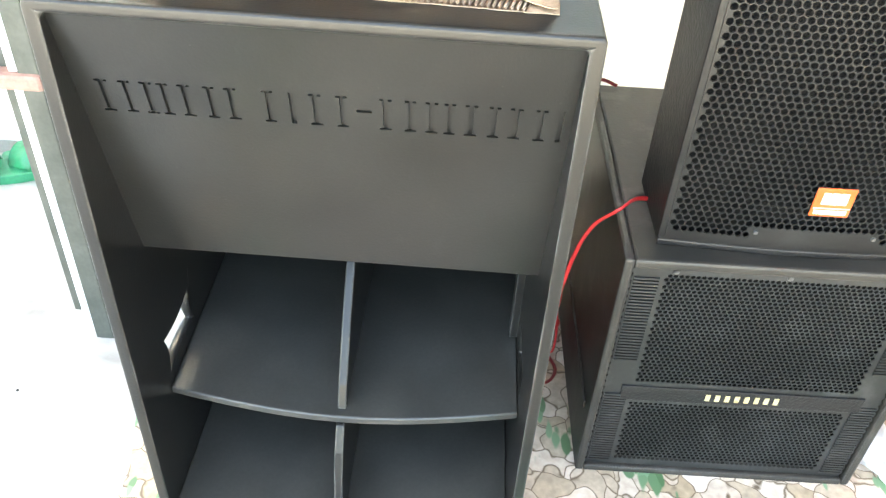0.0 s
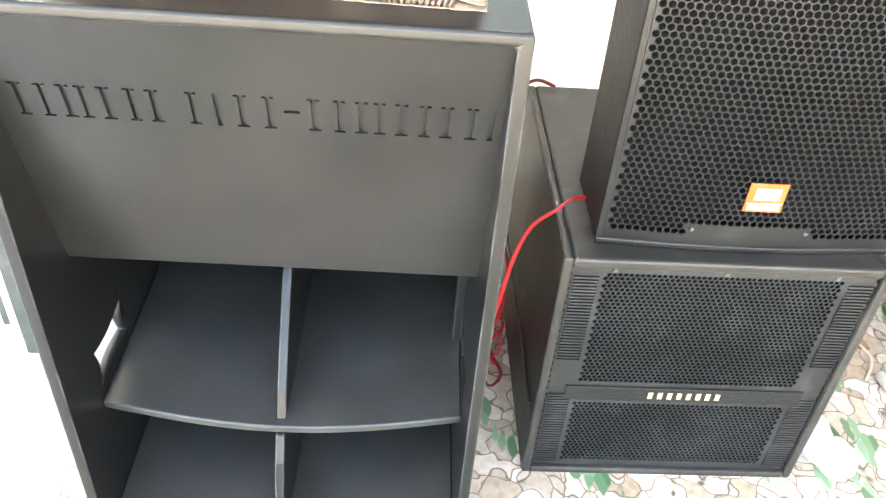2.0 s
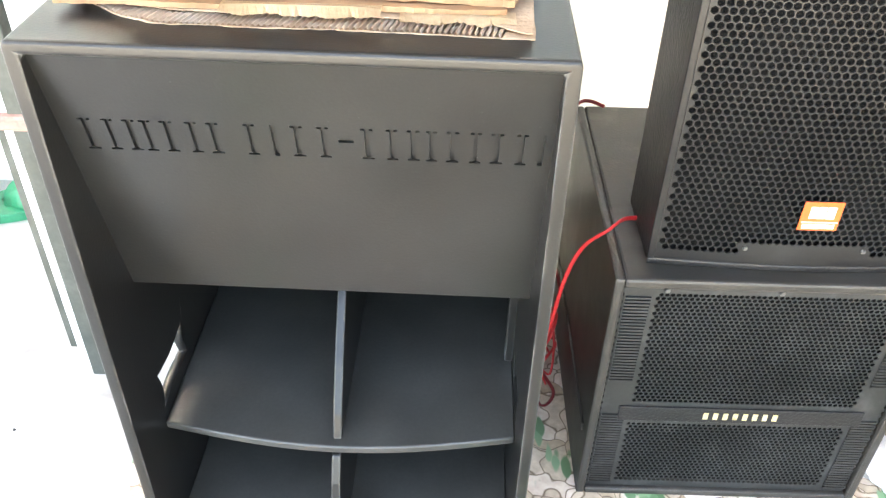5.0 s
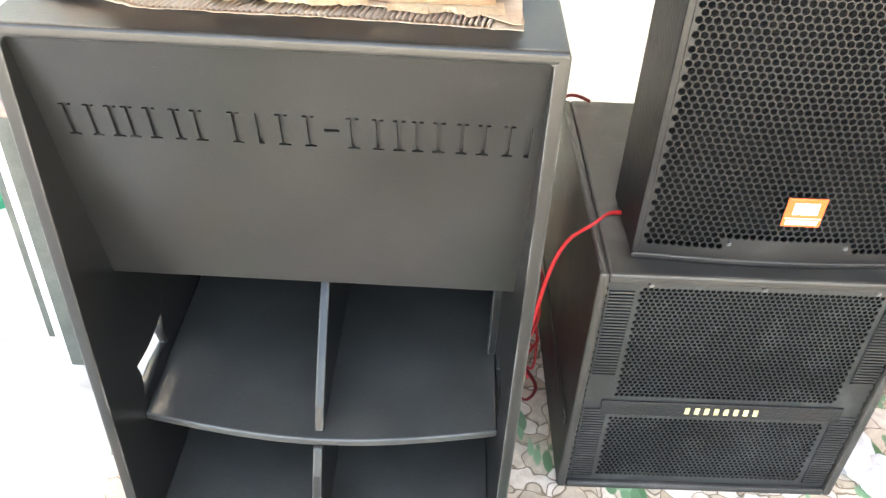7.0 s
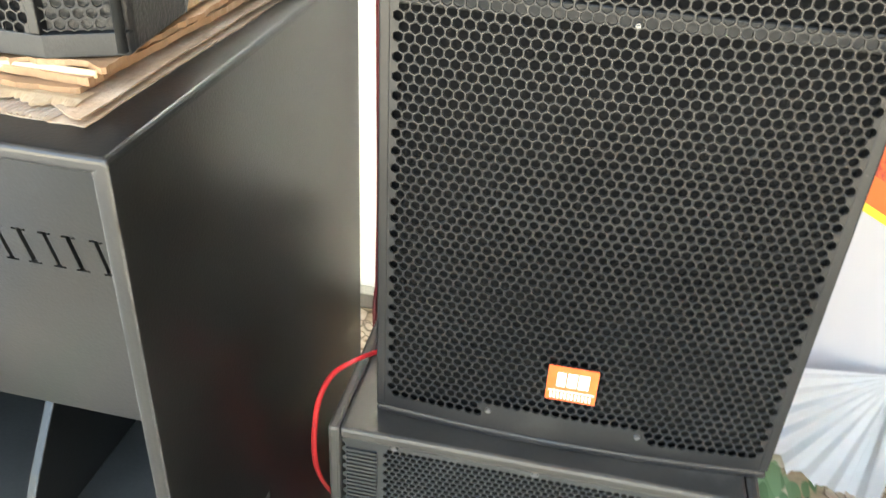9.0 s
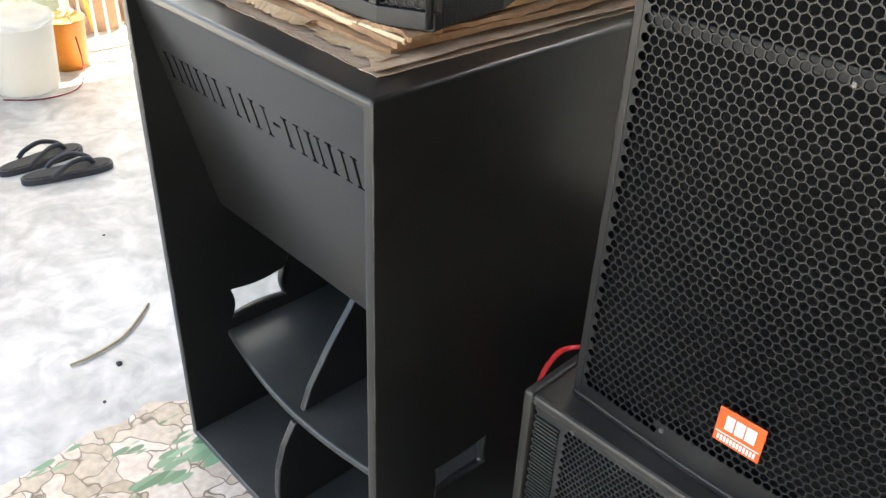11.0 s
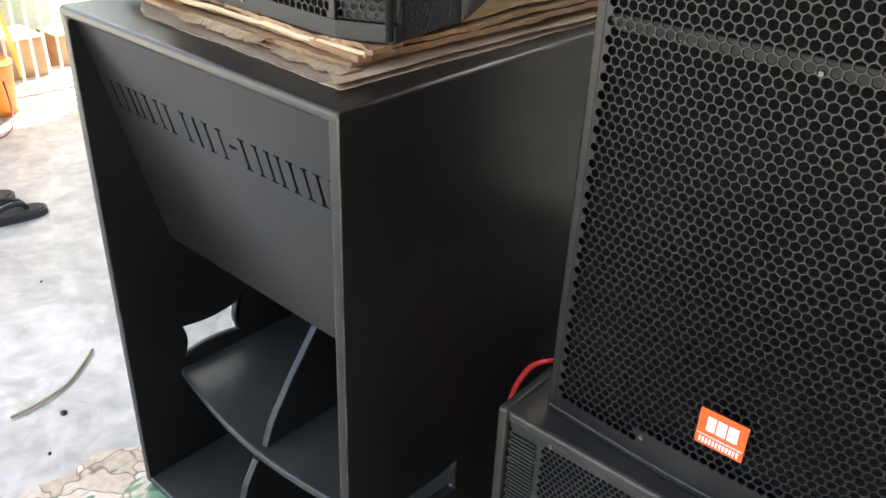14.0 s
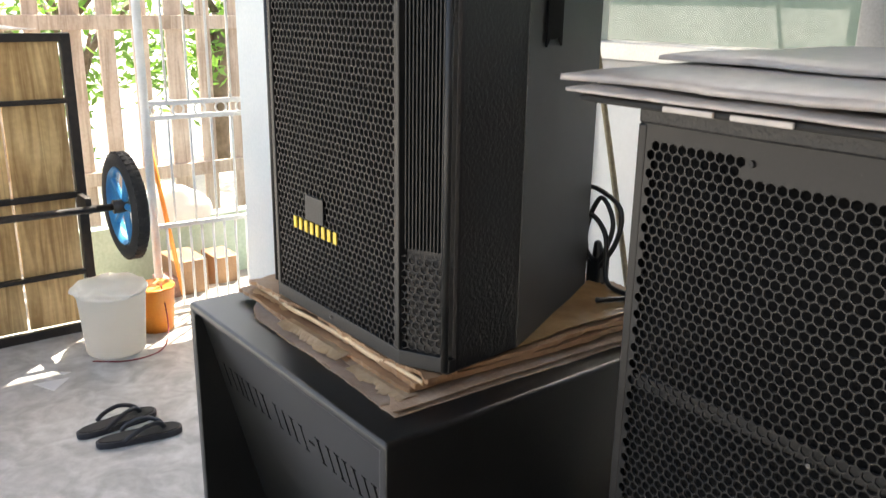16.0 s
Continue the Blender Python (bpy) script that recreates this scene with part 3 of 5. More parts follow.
def carcass():
    """Both sides and the top, glued and rounded over as one shell; each side pierced by a grip hole."""
    bm = bmesh.new()

    def wall(x, z_top, grip_hole):
        v = [bm.verts.new((x, *p)) for p in ((0, 0), (HD, 0), (HD, z_top), (0, z_top), *handle_hole(*grip_hole))]
        for k in range(4):
            bm.faces.new([v[k], v[(k + 1) % 4]] + [v[4 + (8 * (k + 1) - i) % 32] for i in range(9)])
        return v
    left, right = (0.120, 0.241, 0.264, 0.327, 0.007), (0.126, 0.234, 0.246, 0.302, 0.003)
    lo, li, ri, ro = wall(-HW, HH, left), wall(-HW + T, HH - T, left), wall(-T, HH - T, right), wall(0.0, HH, right)
    for p, q in ((lo, li), (ri, ro)):
        for k in range(32):
            a, c = 4 + k, 4 + (k + 1) % 32
            bm.faces.new((p[a], p[c], q[c], q[a]))
        bm.faces.new((p[0], p[1], q[1], q[0])), bm.faces.new((p[1], p[2], q[2], q[1])), bm.faces.new((p[3], p[0], q[0], q[3]))
    bm.faces.new((lo[2], lo[3], ro[3], ro[2])), bm.faces.new((li[2], li[3], ri[3], ri[2]))
    bm.faces.new((lo[3], li[3], ri[3], ro[3])), bm.faces.new((lo[2], li[2], ri[2], ro[2]))
    bmesh.ops.recalc_face_normals(bm, faces=bm.faces[:])
    return bm


part("carcass", carcass(), M_HORN, horn, bevel=0.006, seg=4)
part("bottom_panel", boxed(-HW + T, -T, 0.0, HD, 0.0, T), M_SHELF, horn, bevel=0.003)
part("back_panel", boxed(-HW + T, -T, HD - T, HD, T, HH - T), M_HORN, horn)

# sloping front board with an engraved row of plain marks
B_TOP, B_BOT = (0.012, HH - T), (0.118, 0.528)
blen = math.hypot(B_BOT[0] - B_TOP[0], B_TOP[1] - B_BOT[1])
slots, x = [], -0.578
for w in (0.044, 0.036, 0.046, 0.060, 0.022, 0.048, 0.018, 0.046, 0.038, 0.044, 0.046, 0.012):
    lo, hi = 0.096, 0.146
    if w == 0.018:
        slots.append((x, x + w, 0.115, 0.12))
    elif w < 0.03:
        slots.append((x + w / 2 - 0.003, x + w / 2 + 0.003, lo, hi))
    else:
        for u, wd in ((x + 0.005, 0.0058), (x + w - 0.011, 0.0045)):
            slots += [(u, u + wd, lo, hi), (u - 0.0045, u + wd + 0.0045, lo, lo + 0.0028), (u - 0.0045, u + wd + 0.0045, hi - 0.0028, hi)]
    x += w + 0.0085
face = bmesh.new()
xs = sorted({-HW + T, -T, *(v for s in slots for v in s[:2])})
ds = sorted({0.0, blen, *(v for s in slots for v in s[2:])})
cut = [[any(s[0] <= (xa + xb) / 2 <= s[1] and s[2] <= (da + db) / 2 <= s[3] for s in slots) for da, db in zip(ds, ds[1:])] for xa, xb in zip(xs, xs[1:])]
vid = {}


def bv(i, j, k):
    if (i, j, k) not in vid:
        t, d = ds[j] / blen, (0.005 if k else 0.0)
        vid[i, j, k] = face.verts.new((xs[i], B_TOP[0] + (B_BOT[0] - B_TOP[0]) * t + d, B_TOP[1] + (B_BOT[1] - B_TOP[1]) * t))
    return vid[i, j, k]


for i in range(len(xs) - 1):
    for j in range(len(ds) - 1):
        k = int(cut[i][j])
        face.faces.new((bv(i, j, k), bv(i, j + 1, k), bv(i + 1, j + 1, k), bv(i + 1, j, k)))
        if k:
            for di, dj, a, b in ((-1, 0, (i, j), (i, j + 1)), (1, 0, (i + 1, j), (i + 1, j + 1)), (0, -1, (i, j), (i + 1, j)), (0, 1, (i, j + 1), (i + 1, j + 1))):
                if not cut[i + di][j + dj]:
                    face.faces.new((bv(*a, 0), bv(*b, 0), bv(*b, 1), bv(*a, 1)))
y0, z0, y1, z1 = *B_TOP, *B_BOT
vs = [face.verts.new(p) for p in ((-HW + T, y1, z1), (-T, y1, z1), (-T, y1 + T, z1), (-HW + T, y1 + T, z1), (-HW + T, y0 + T + 0.01, z0), (-T, y0 + T + 0.01, z0))]
face.faces.new(vs[:4][::-1]), face.faces.new((vs[3], vs[2], vs[5], vs[4]))
bmesh.ops.recalc_face_normals(face, faces=face.faces[:])
part("front_board", face, M_BOARD, horn, "sloping board with an engraved row of plain marks")

# bowed middle shelf and the curved upright dividers
bow_pts = [(-HW + T + (HW - 2 * T) * k / 24, 0.1 - 0.037 * math.sin(math.pi * k / 24)) for k in range(25)]
part("shelf", slab(bow_pts + [(-T, HD - T), (-HW + T, HD - T)], 0.016, "z", 0.222), M_SHELF, horn, "bowed shelf, paler from a film of dust and painted-in light", bevel=0.004, seg=3)
part("divider", slab([(0.079, 0.238), (0.095, 0.28), (0.14, 0.35), (0.2, 0.43), (0.27, 0.51), (0.35, 0.59), (HD - T, 0.59), (HD - T, 0.238)], 0.015, "x", -0.318), M_HORN, horn, bevel=0.003)
part("divider", slab([(0.012, T), (0.012, 0.08), (0.018, 0.13), (0.034, 0.18), (0.058, 0.222), (HD - T, 0.222), (HD - T, T)], 0.015, "x", -0.318), M_HORN, horn, bevel=0.003)
part("inner_roof", boxed(-HW + T, -T, 0.35, HD - T, 0.59, 0.605), M_HORN, horn)
for z in ((0.24, 0.58), (T, 0.22)):
    part("batten", boxed(-0.032, -T, 0.275, 0.3, *z), M_HORN, horn, bevel=0.002)

# ---- the square sub cabinet ----
SUB = pose(0.117, 0.172, 0, 0, 0, 1.2)
sub = thing("subwoofer", "square dusty black subwoofer with wide mesh front", "loudspeaker", SUB)
SW, SH, SD = 0.525, 0.527, 0.56
for x in (0, SW - 0.016):
    part("side_panel", boxed(x, x + 0.016, 0, SD, 0.0, SH), M_SUB, sub, bevel=0.005)
part("top_panel", boxed(0.016, SW - 0.016, 0, SD, SH - 0.018, SH), M_SUB, sub, bevel=0.005)
part("bottom_panel", boxed(0.016, SW - 0.016, 0, SD, 0.0, 0.016), M_SUB, sub, bevel=0.004)
part("back_panel", boxed(0.016, SW - 0.016, SD - 0.016, SD, 0.016, SH - 0.018), M_SUB, sub)
# Strip standing 5 mm proud of the left side panel.
part("side_strip", boxed(-0.005, 0.0, 0.03, SD - 0.02, 0.145, 0.165), M_SUB, sub, "narrow raised strip along the side", bevel=0.002)
part("foam_backing", boxed(0.016, SW - 0.016, 0.03, 0.045, 0.016, SH - 0.018), M_FOAM_SHADE, sub)


def sub_solid(x, z):
    upper = 0.072 < x < SW - 0.072 and 0.245 < z < 0.497
    lower = 0.072 < x < SW - 0.072 and 0.03 < z < 0.195
    return not (upper or lower)


part("grille", plate(0.02, SW - 0.018, 0.02, SH - 0.02, 0.0089, 0.45, sub_solid, lambda x: 0.010), M_SUBGRILLE, sub)
for x in (0.022, SW - 0.022 - 0.04):
    bm = bmesh.new()
    for k in range(28):
        for zz in (0.028, 0.30):
            z = zz + 0.0068 * k
            box(bm, x, x + 0.04, 0.006, 0.0095, z, z + 0.0035)
    tagged(part("louvre", bm, M_SUBGRILLE, sub, "close row of thin horizontal ribs"), kind="stuff")
part("name_strip", boxed(0.05, SW - 0.05, 0.006, 0.0098, 0.203, 0.238), M_TEX, sub, bevel=0.001)
for k in range(8):
    part("gold_mark", boxed(0.198 + 0.0172 * k, 0.198 + 0.0172 * k + 0.008, 0.0045, 0.006, 0.213, 0.228), M_GOLD, sub, "plain gold bar")
for x in (0.085, 0.262, 0.44):
    screw(sub, x, 0.0095, 0.501, 0.005, M_SCREW)

# ---- the upright speaker on the sub ----
TALL = pose(0.168, 0.203, 0.527, 0, 0, 1.3)
tall = thing("stage_speaker", "tall black stage speaker with honeycomb steel grille", "loudspeaker", TALL)
JW, JH = 0.48, 0.845


def jbow(x):
    return 0.012 - 0.012 * math.sin(math.pi * min(max(x / JW, 0), 1))


outline = [(0.003, 0.016), (0.003, 0.18), (0.09, 0.44), (JW - 0.09, 0.44), (JW - 0.003, 0.18), (JW - 0.003, 0.016), (JW - 0.012, 0.016), (JW - 0.012, 0.03), (0.012, 0.03), (0.012, 0.016)]
part("cabinet", slab(outline, JH, "z", 0.0), M_TEX, tall, bevel=0.004)
lip = [(JW * k / 16, jbow(JW * k / 16)) for k in range(17)] + [(JW - 0.012, 0.032), (0.012, 0.032)]
part("top_lip", slab(lip, 0.02, "z", JH - 0.02), M_TEX, tall, bevel=0.003)
part("bottom_lip", slab(lip, 0.012, "z", 0.0), M_TEX, tall, bevel=0.003)
part("foam_backing", boxed(0.012, JW - 0.012, 0.024, 0.0295, 0.012, JH - 0.02), M_FOAM_SHADE, tall)


def j_solid(x, z):
    if not (0.0165 < x < JW - 0.0165 and 0.03 < z < JH - 0.032):
        return True
    mid = abs(x - 0.234) < 0.1
    return mid and (z < 0.05 or z > JH - 0.055)


part("grille", plate(0.0075, JW - 0.0085, 0.004, JH - 0.008, 0.01168, 0.445, j_solid, lambda x: jbow(x) + 0.002), M_GRILLE, tall)
for x in (0.0, JW - 0.012):
    part("edge_strip", boxed(x, x + 0.012, 0.0123, 0.034, 0.012, JH - 0.02), M_GRILLE, tall, "folded-back rim of the grille", bevel=0.0025, seg=3)
for x in (0.143, 0.322):
    for z, mt in ((0.041, M_SCREW), (JH - 0.042, M_CABBLACK)):
        screw(tall, x, jbow(x) + 0.002, z, 0.004, mt)
part("stiffener", boxed(0.012, JW - 0.012, 0.0195, 0.0232, 0.519, 0.537), M_CABBLACK, tall, "flat bar behind the grille", bevel=0.002)
screw(tall, 0.241, jbow(0.241) + 0.002, 0.528, 0.0032, M_SCREW)
badge = part("badge", boxed(0.208, 0.266, -0.0025, 0.0, 0.082, 0.132), M_ORANGE, tall, "orange enamel badge with plain white marks", bevel=0.001)
for x0, x1 in ((0.219, 0.229), (0.231, 0.242), (0.244, 0.256)):
    part("white_mark", boxed(x0, x1, -0.0032, -0.0025, 0.104, 0.124), M_WHITE, badge)
bm = bmesh.new()
box(bm, 0.21, 0.264, -0.0032, -0.0025, 0.0965, 0.0975)
for k in range(12):
    box(bm, 0.213 + 0.0041 * k, 0.2155 + 0.0041 * k, -0.0032, -0.0025, 0.086, 0.0935)
tagged(part("small_mark", bm, M_WHITE, badge), kind="stuff")

# ---- cardboard on the horn and the speaker on it ----
def torn_sheet(x0, x1, y0, y1, z, thick, seed, rough=0.008, lift=0.004, pinched=0.0):
    """A loose sheet or packet: ragged rim, gently waved, with thickness; pinched thins it towards its rim."""
    rng = random.Random(seed)
    bm, nx, ny = bmesh.new(), 72, 60

    def rag(k, side):
        return rough * (0.9 * noise.noise((k * 0.11, side * 3.7 + seed, 0.5)) + 0.35 * noise.noise((k * 0.6, side + seed, 2.5)) + rng.uniform(-0.12, 0.12))
    jx = [[rag(k, s) for k in range(ny + 1)] for s in (0, 1)]
    jy = [[rag(k, s) for k in range(nx + 1)] for s in (2, 3)]
    top, low = [], []
    for i in range(nx + 1):
        ct, cl = [], []
        for j in range(ny + 1):
            u, v = i / nx, j / ny
            x = x0 + (x1 - x0) * u + (jx[0][j] if i == 0 else jx[1][j] if i == nx else 0)
            y = y0 + (y1 - y0) * v + (jy[0][i] if j == 0 else jy[1][i] if j == ny else 0)
            w = lift * (0.5 + 0.5 * noise.noise((x * 7 + seed, y * 7, 0)))
            slim = 1 - pinched * max(0.0, 1 - 9 * min(u, 1 - u, v, 1 - v)) ** 2
            ct.append(bm.verts.new((x, y, z + thick * slim + w + (1 - slim) * 0.3 * thick))), cl.append(bm.verts.new((x, y, z + w)))
        top.append(ct), low.append(cl)
    for i in range(nx):
        for j in range(ny):
            bm.faces.new((top[i][j], top[i + 1][j], top[i + 1][j + 1], top[i][j + 1]))
            bm.faces.new((low[i][j], low[i][j + 1], low[i + 1][j + 1], low[i + 1][j]))
    for i in range(nx):
        bm.faces.new((low[i][0], low[i + 1][0], top[i + 1][0], top[i][0])), bm.faces.new((top[i][ny], top[i + 1][ny], low[i + 1][ny], low[i][ny]))
    for j in range(ny):
        bm.faces.new((top[0][j], top[0][j + 1], low[0][j + 1], low[0][j])), bm.faces.new((low[nx][j], low[nx][j + 1], top[nx][j + 1], top[nx][j]))
    return bm


def card_front(x):
    """Where the lowest sheet's front rim runs: nearly straight, then swinging back to the far corner."""
    return 0.046 + 0.009 * min(1, max(0, (-0.05 - x) / 0.18)) + 0.092 * min(1, max(0, (-0.44 - x) / 0.16)) ** 2


def card_sheet(x0, x1, front, back, z, thick, seed, rough, curl, skew=0.0, slack=0.0012):
    """A loose sheet of card: ragged rim, slack middle, rims curling up, with thickness; front(x) gives its front rim."""
    bm, nx, ny = bmesh.new(), 96, 64

    def rag(k, side):
        return rough * (0.8 * noise.noise((k * 0.09, side * 3.7 + seed, 0.5)) + 0.5 * noise.noise((k * 0.43, side + seed, 2.5)) + 0.3 * noise.noise((k * 1.3, side + seed, 4.5)))
    layers = []
    for lift in (thick, 0.0):
        cols = []
        for i in range(nx + 1):
            col = []
            for j in range(ny + 1):
                u, v = i / nx, j / ny
                x = x0 + (x1 - x0) * u + (rag(j, 0) if i == 0 else rag(j, 1) if i == nx else 0) + skew * v * u
                y0 = front(x) + (rag(i, 2) if j == 0 else 0)
                y = y0 + (back - y0) * v + (rag(i, 3) if j == ny else 0)
                rim = max(0.0, 1 - min(u, 1 - u) * 14, 1 - v * 16)
                w = slack * (1 + noise.noise((x * 9 + seed, y * 9, 0))) + curl * rim * (0.5 + noise.noise((x * 16 + seed, y * 16, 3)))
                col.append(bm.verts.new((x, y, z + lift + max(0.0, w))))
            cols.append(col)
        layers.append(cols)
    top, low = layers
    for i in range(nx):
        for j in range(ny):
            bm.faces.new((top[i][j], top[i + 1][j], top[i + 1][j + 1], top[i][j + 1]))
            bm.faces.new((low[i][j], low[i][j + 1], low[i + 1][j + 1], low[i + 1][j]))
    for i in range(nx):
        bm.faces.new((low[i][0], low[i + 1][0], top[i + 1][0], top[i][0])), bm.faces.new((top[i][ny], top[i + 1][ny], low[i + 1][ny], low[i][ny]))
    for j in range(ny):
        bm.faces.new((top[0][j], top[0][j + 1], low[0][j + 1], low[0][j])), bm.faces.new((low[nx][j], low[nx][j + 1], top[nx][j + 1], top[nx][j]))
    return bm


def flutes(x0, x1, depth, z, seed):
    """The bared wavy core of corrugated card, its waves running back from the front rim."""
    bm, rows_, n = bmesh.new(), [], int((x1 - x0) / 0.0066 * 8)
    for i in range(n + 1):
        x = x0 + (x1 - x0) * i / n
        y = card_front(x) + 0.003 * noise.noise((x * 40, seed, 0))
        h = 0.0032 * min(1, max(0, 0.5 + 1.6 * math.sin(2 * math.pi * i / 8)))
        rows_.append([bm.verts.new((x + 0.22 * d, y + d, z + h * (1 - 0.25 * d / depth))) for d in (0.0, depth * 0.5, depth + 0.006 * noise.noise((x * 25, seed, 7)))])
    for p, q in zip(rows_, rows_[1:]):
        for k in range(2):
            bm.faces.new((p[k], q[k], q[k + 1], p[k + 1]))
    bmesh.ops.solidify(bm, geom=bm.faces[:], thickness=0.0006)
    return bm


CARDS = "cardboard under the speaker"
low_sheet = tagged(part("cardboard_sheet", card_sheet(-0.605, -0.05, card_front, 0.62, HH + 0.0004, 0.0012, 3, 0.004, 0.0003, 0.022, 0.0002), M_CARD2), "corrugated cardboard sheet with bared flutes along its torn front", "cardboard", group=CARDS)
tagged(part("flute", flutes(-0.6, -0.085, 0.034, HH + 0.0024, 5), M_FLUTE, low_sheet, "bared wavy core"), kind="stuff")
part("top_liner", card_sheet(-0.603, -0.053, lambda x: card_front(x) + (0.024 if x < -0.1 else 0.024 * max(0, (-0.06 - x) / 0.04)) + 0.006 * noise.noise((x * 14, 2, 0)), 0.618, HH + 0.0062, 0.0012, 23, 0.003, 0.0012, 0.022), M_CARD2, low_sheet, "smooth paper liner, torn away in front")
for i, (x0, x1, front, z, th, mt, rough, curl, lab) in enumerate((
        (-0.592, -0.077, lambda x: 0.09 + 0.05 * max(0, -0.45 - x), 0.0085, 0.0062, M_CARD, 0.005, 0.0022, "pale torn cardboard sheet on the horn"),
        (-0.585, -0.069, lambda x: 0.097 + 0.03 * max(0, -0.3 - x), 0.0162, 0.0078, M_CARD, 0.006, 0.0025, "folded brown cardboard sheet"),
        (-0.57, -0.058, lambda x: 0.106, 0.0255, 0.0062, M_CARD, 0.011, 0.005, "smooth brown cardboard sheet under the speaker"))):
    top_sheet = tagged(part("cardboard_sheet", card_sheet(x0, x1, front, 0.6 + 0.01 * i, HH + z, th, 13 + i, rough, curl, 0.018), mt), lab, "cardboard", group=CARDS)
    mid = Vector((-0.07, 0.1, 0))
    top_sheet.matrix_world = Matrix.Translation(mid) @ Matrix.Rotation(radians((1.4, -1.3, 0.8)[i]), 4, "Z") @ Matrix.Translation(-mid)
part("tape_strip", torn_sheet(-0.2, -0.062, 0.26, 0.58, HH + 0.0335, 0.001, 17, 0.006, 0.012), M_TAPE, top_sheet, "crumpled glossy brown packing tape")


def ragged_flap(x0, x1, rows, seed, rough):
    """A torn strip of card along x, bent through (y, z) rows; its last row is ragged."""
    rng, bm, cols = random.Random(seed), bmesh.new(), []
    n = 40
    for i in range(n + 1):
        u = i / n
        tear = rough * (noise.noise((u * 5, seed, 0)) + 0.5 * noise.noise((u * 21, seed, 1)) + rng.uniform(-0.15, 0.15))
        pinch = min(1, 6 * u, 6 * (1 - u))
        cols.append([bm.verts.new((x0 + (x1 - x0) * u, y + (tear if k == len(rows) - 1 else 0) * pinch, rows[0][1] + (z - rows[0][1]) * (0.35 + 0.65 * pinch))) for k, (y, z) in enumerate(rows)])
    for p, q in zip(cols, cols[1:]):
        for k in range(len(rows) - 1):
            bm.faces.new((p[k], q[k], q[k + 1], p[k + 1]))
    bmesh.ops.solidify(bm, geom=bm.faces[:], thickness=0.0012)
    return bm


for k, (x0, x1, rows, rough) in enumerate(((-0.4, -0.22, ((0.092, HH + 0.018), (0.078, HH + 0.021), (0.064, HH + 0.0135)), 0.012),
                                          (-0.56, -0.43, ((0.12, HH + 0.019), (0.1, HH + 0.025), (0.09, HH + 0.028)), 0.012),
                                          (-0.2, -0.07, ((0.1, HH + 0.011), (0.08, HH + 0.0125), (0.066, HH + 0.009)), 0.014))):
    part("torn_flap", ragged_flap(x0, x1, rows, 90 + k, rough), M_PALECARD, top_sheet, "pale torn paper flap")
part("folded_rim", tube_mesh([(-0.54 + 0.059 * k, 0.104 + 0.0025 * math.sin(k * 1.9) + 0.004 * (k == 0), HH + 0.0262 + 0.0015 * math.sin(k * 2.7)) for k in range(9)], 0.0042, "folded_rim", flat=0.7), M_PALECARD, top_sheet, "pale rolled fold along the front", smooth=True)

MON = pose(-0.535, 0.1, HH + 0.0375, 0, 0, 0)
mon = thing("monitor_speaker", "black trapezoid speaker with perforated front on cardboard", "loudspeaker", MON)
MW, MH = 0.486, 0.66
CH, CD = 0.07, 0.034        # chamfer: across and back
body = [(CH, 0.012), (MW - CH, 0.012), (MW - 0.004, CD + 0.008), (MW, CD + 0.012), (MW - 0.012, 0.165), (MW - 0.15, 0.455), (0.15, 0.455), (0.012, 0.165), (0, CD + 0.012), (0.004, CD + 0.008)]
part("cabinet", slab(body, MH, "z", 0.0), M_TEX, mon, bevel=0.004)
bm = bmesh.new()
for s in (1, -1):
    a, b = (Vector((MW - 0.012, 0.165, 0)), Vector((MW - 0.15, 0.455, 0))) if s == 1 else (Vector((0.012, 0.165, 0)), Vector((0.15, 0.455, 0)))
    n = Vector((b.y - a.y, a.x - b.x, 0)).normalized() * s
    lo = [bm.verts.new(p + n * o + Vector((0, 0, z))) for p in (a, b) for z in (0.002, MH - 0.002) for o in (0.0, 0.0015)]
    bmesh.ops.convex_hull(bm, input=lo)
part("rear_side", bm, M_GREY, mon, "greyer flat rear side panels")
rim = [(CH - 0.004, 0.0), (MW - CH + 0.004, 0.0), (MW, CD), (MW, CD + 0.012), (MW - CH, 0.014), (CH, 0.014), (0, CD + 0.012), (0, CD)]
part("bottom_lip", slab(rim, 0.022, "z", 0.0), M_GREY, mon, bevel=0.002)
part("top_lip", slab(rim, 0.022, "z", MH - 0.022), M_GREY, mon, bevel=0.002)
part("grille", plate(CH + 0.004, MW - CH - 0.002, 0.026, MH - 0.026, 0.0116, 0.455, lambda x, z: not (CH + 0.008 < x < MW - CH - 0.006), lambda x: 0.001), M_GRILLE, mon)
part("foam_backing", boxed(CH + 0.002, MW - CH - 0.002, 0.006, 0.012, 0.022, MH - 0.022), M_FOAM_SHADE, mon)
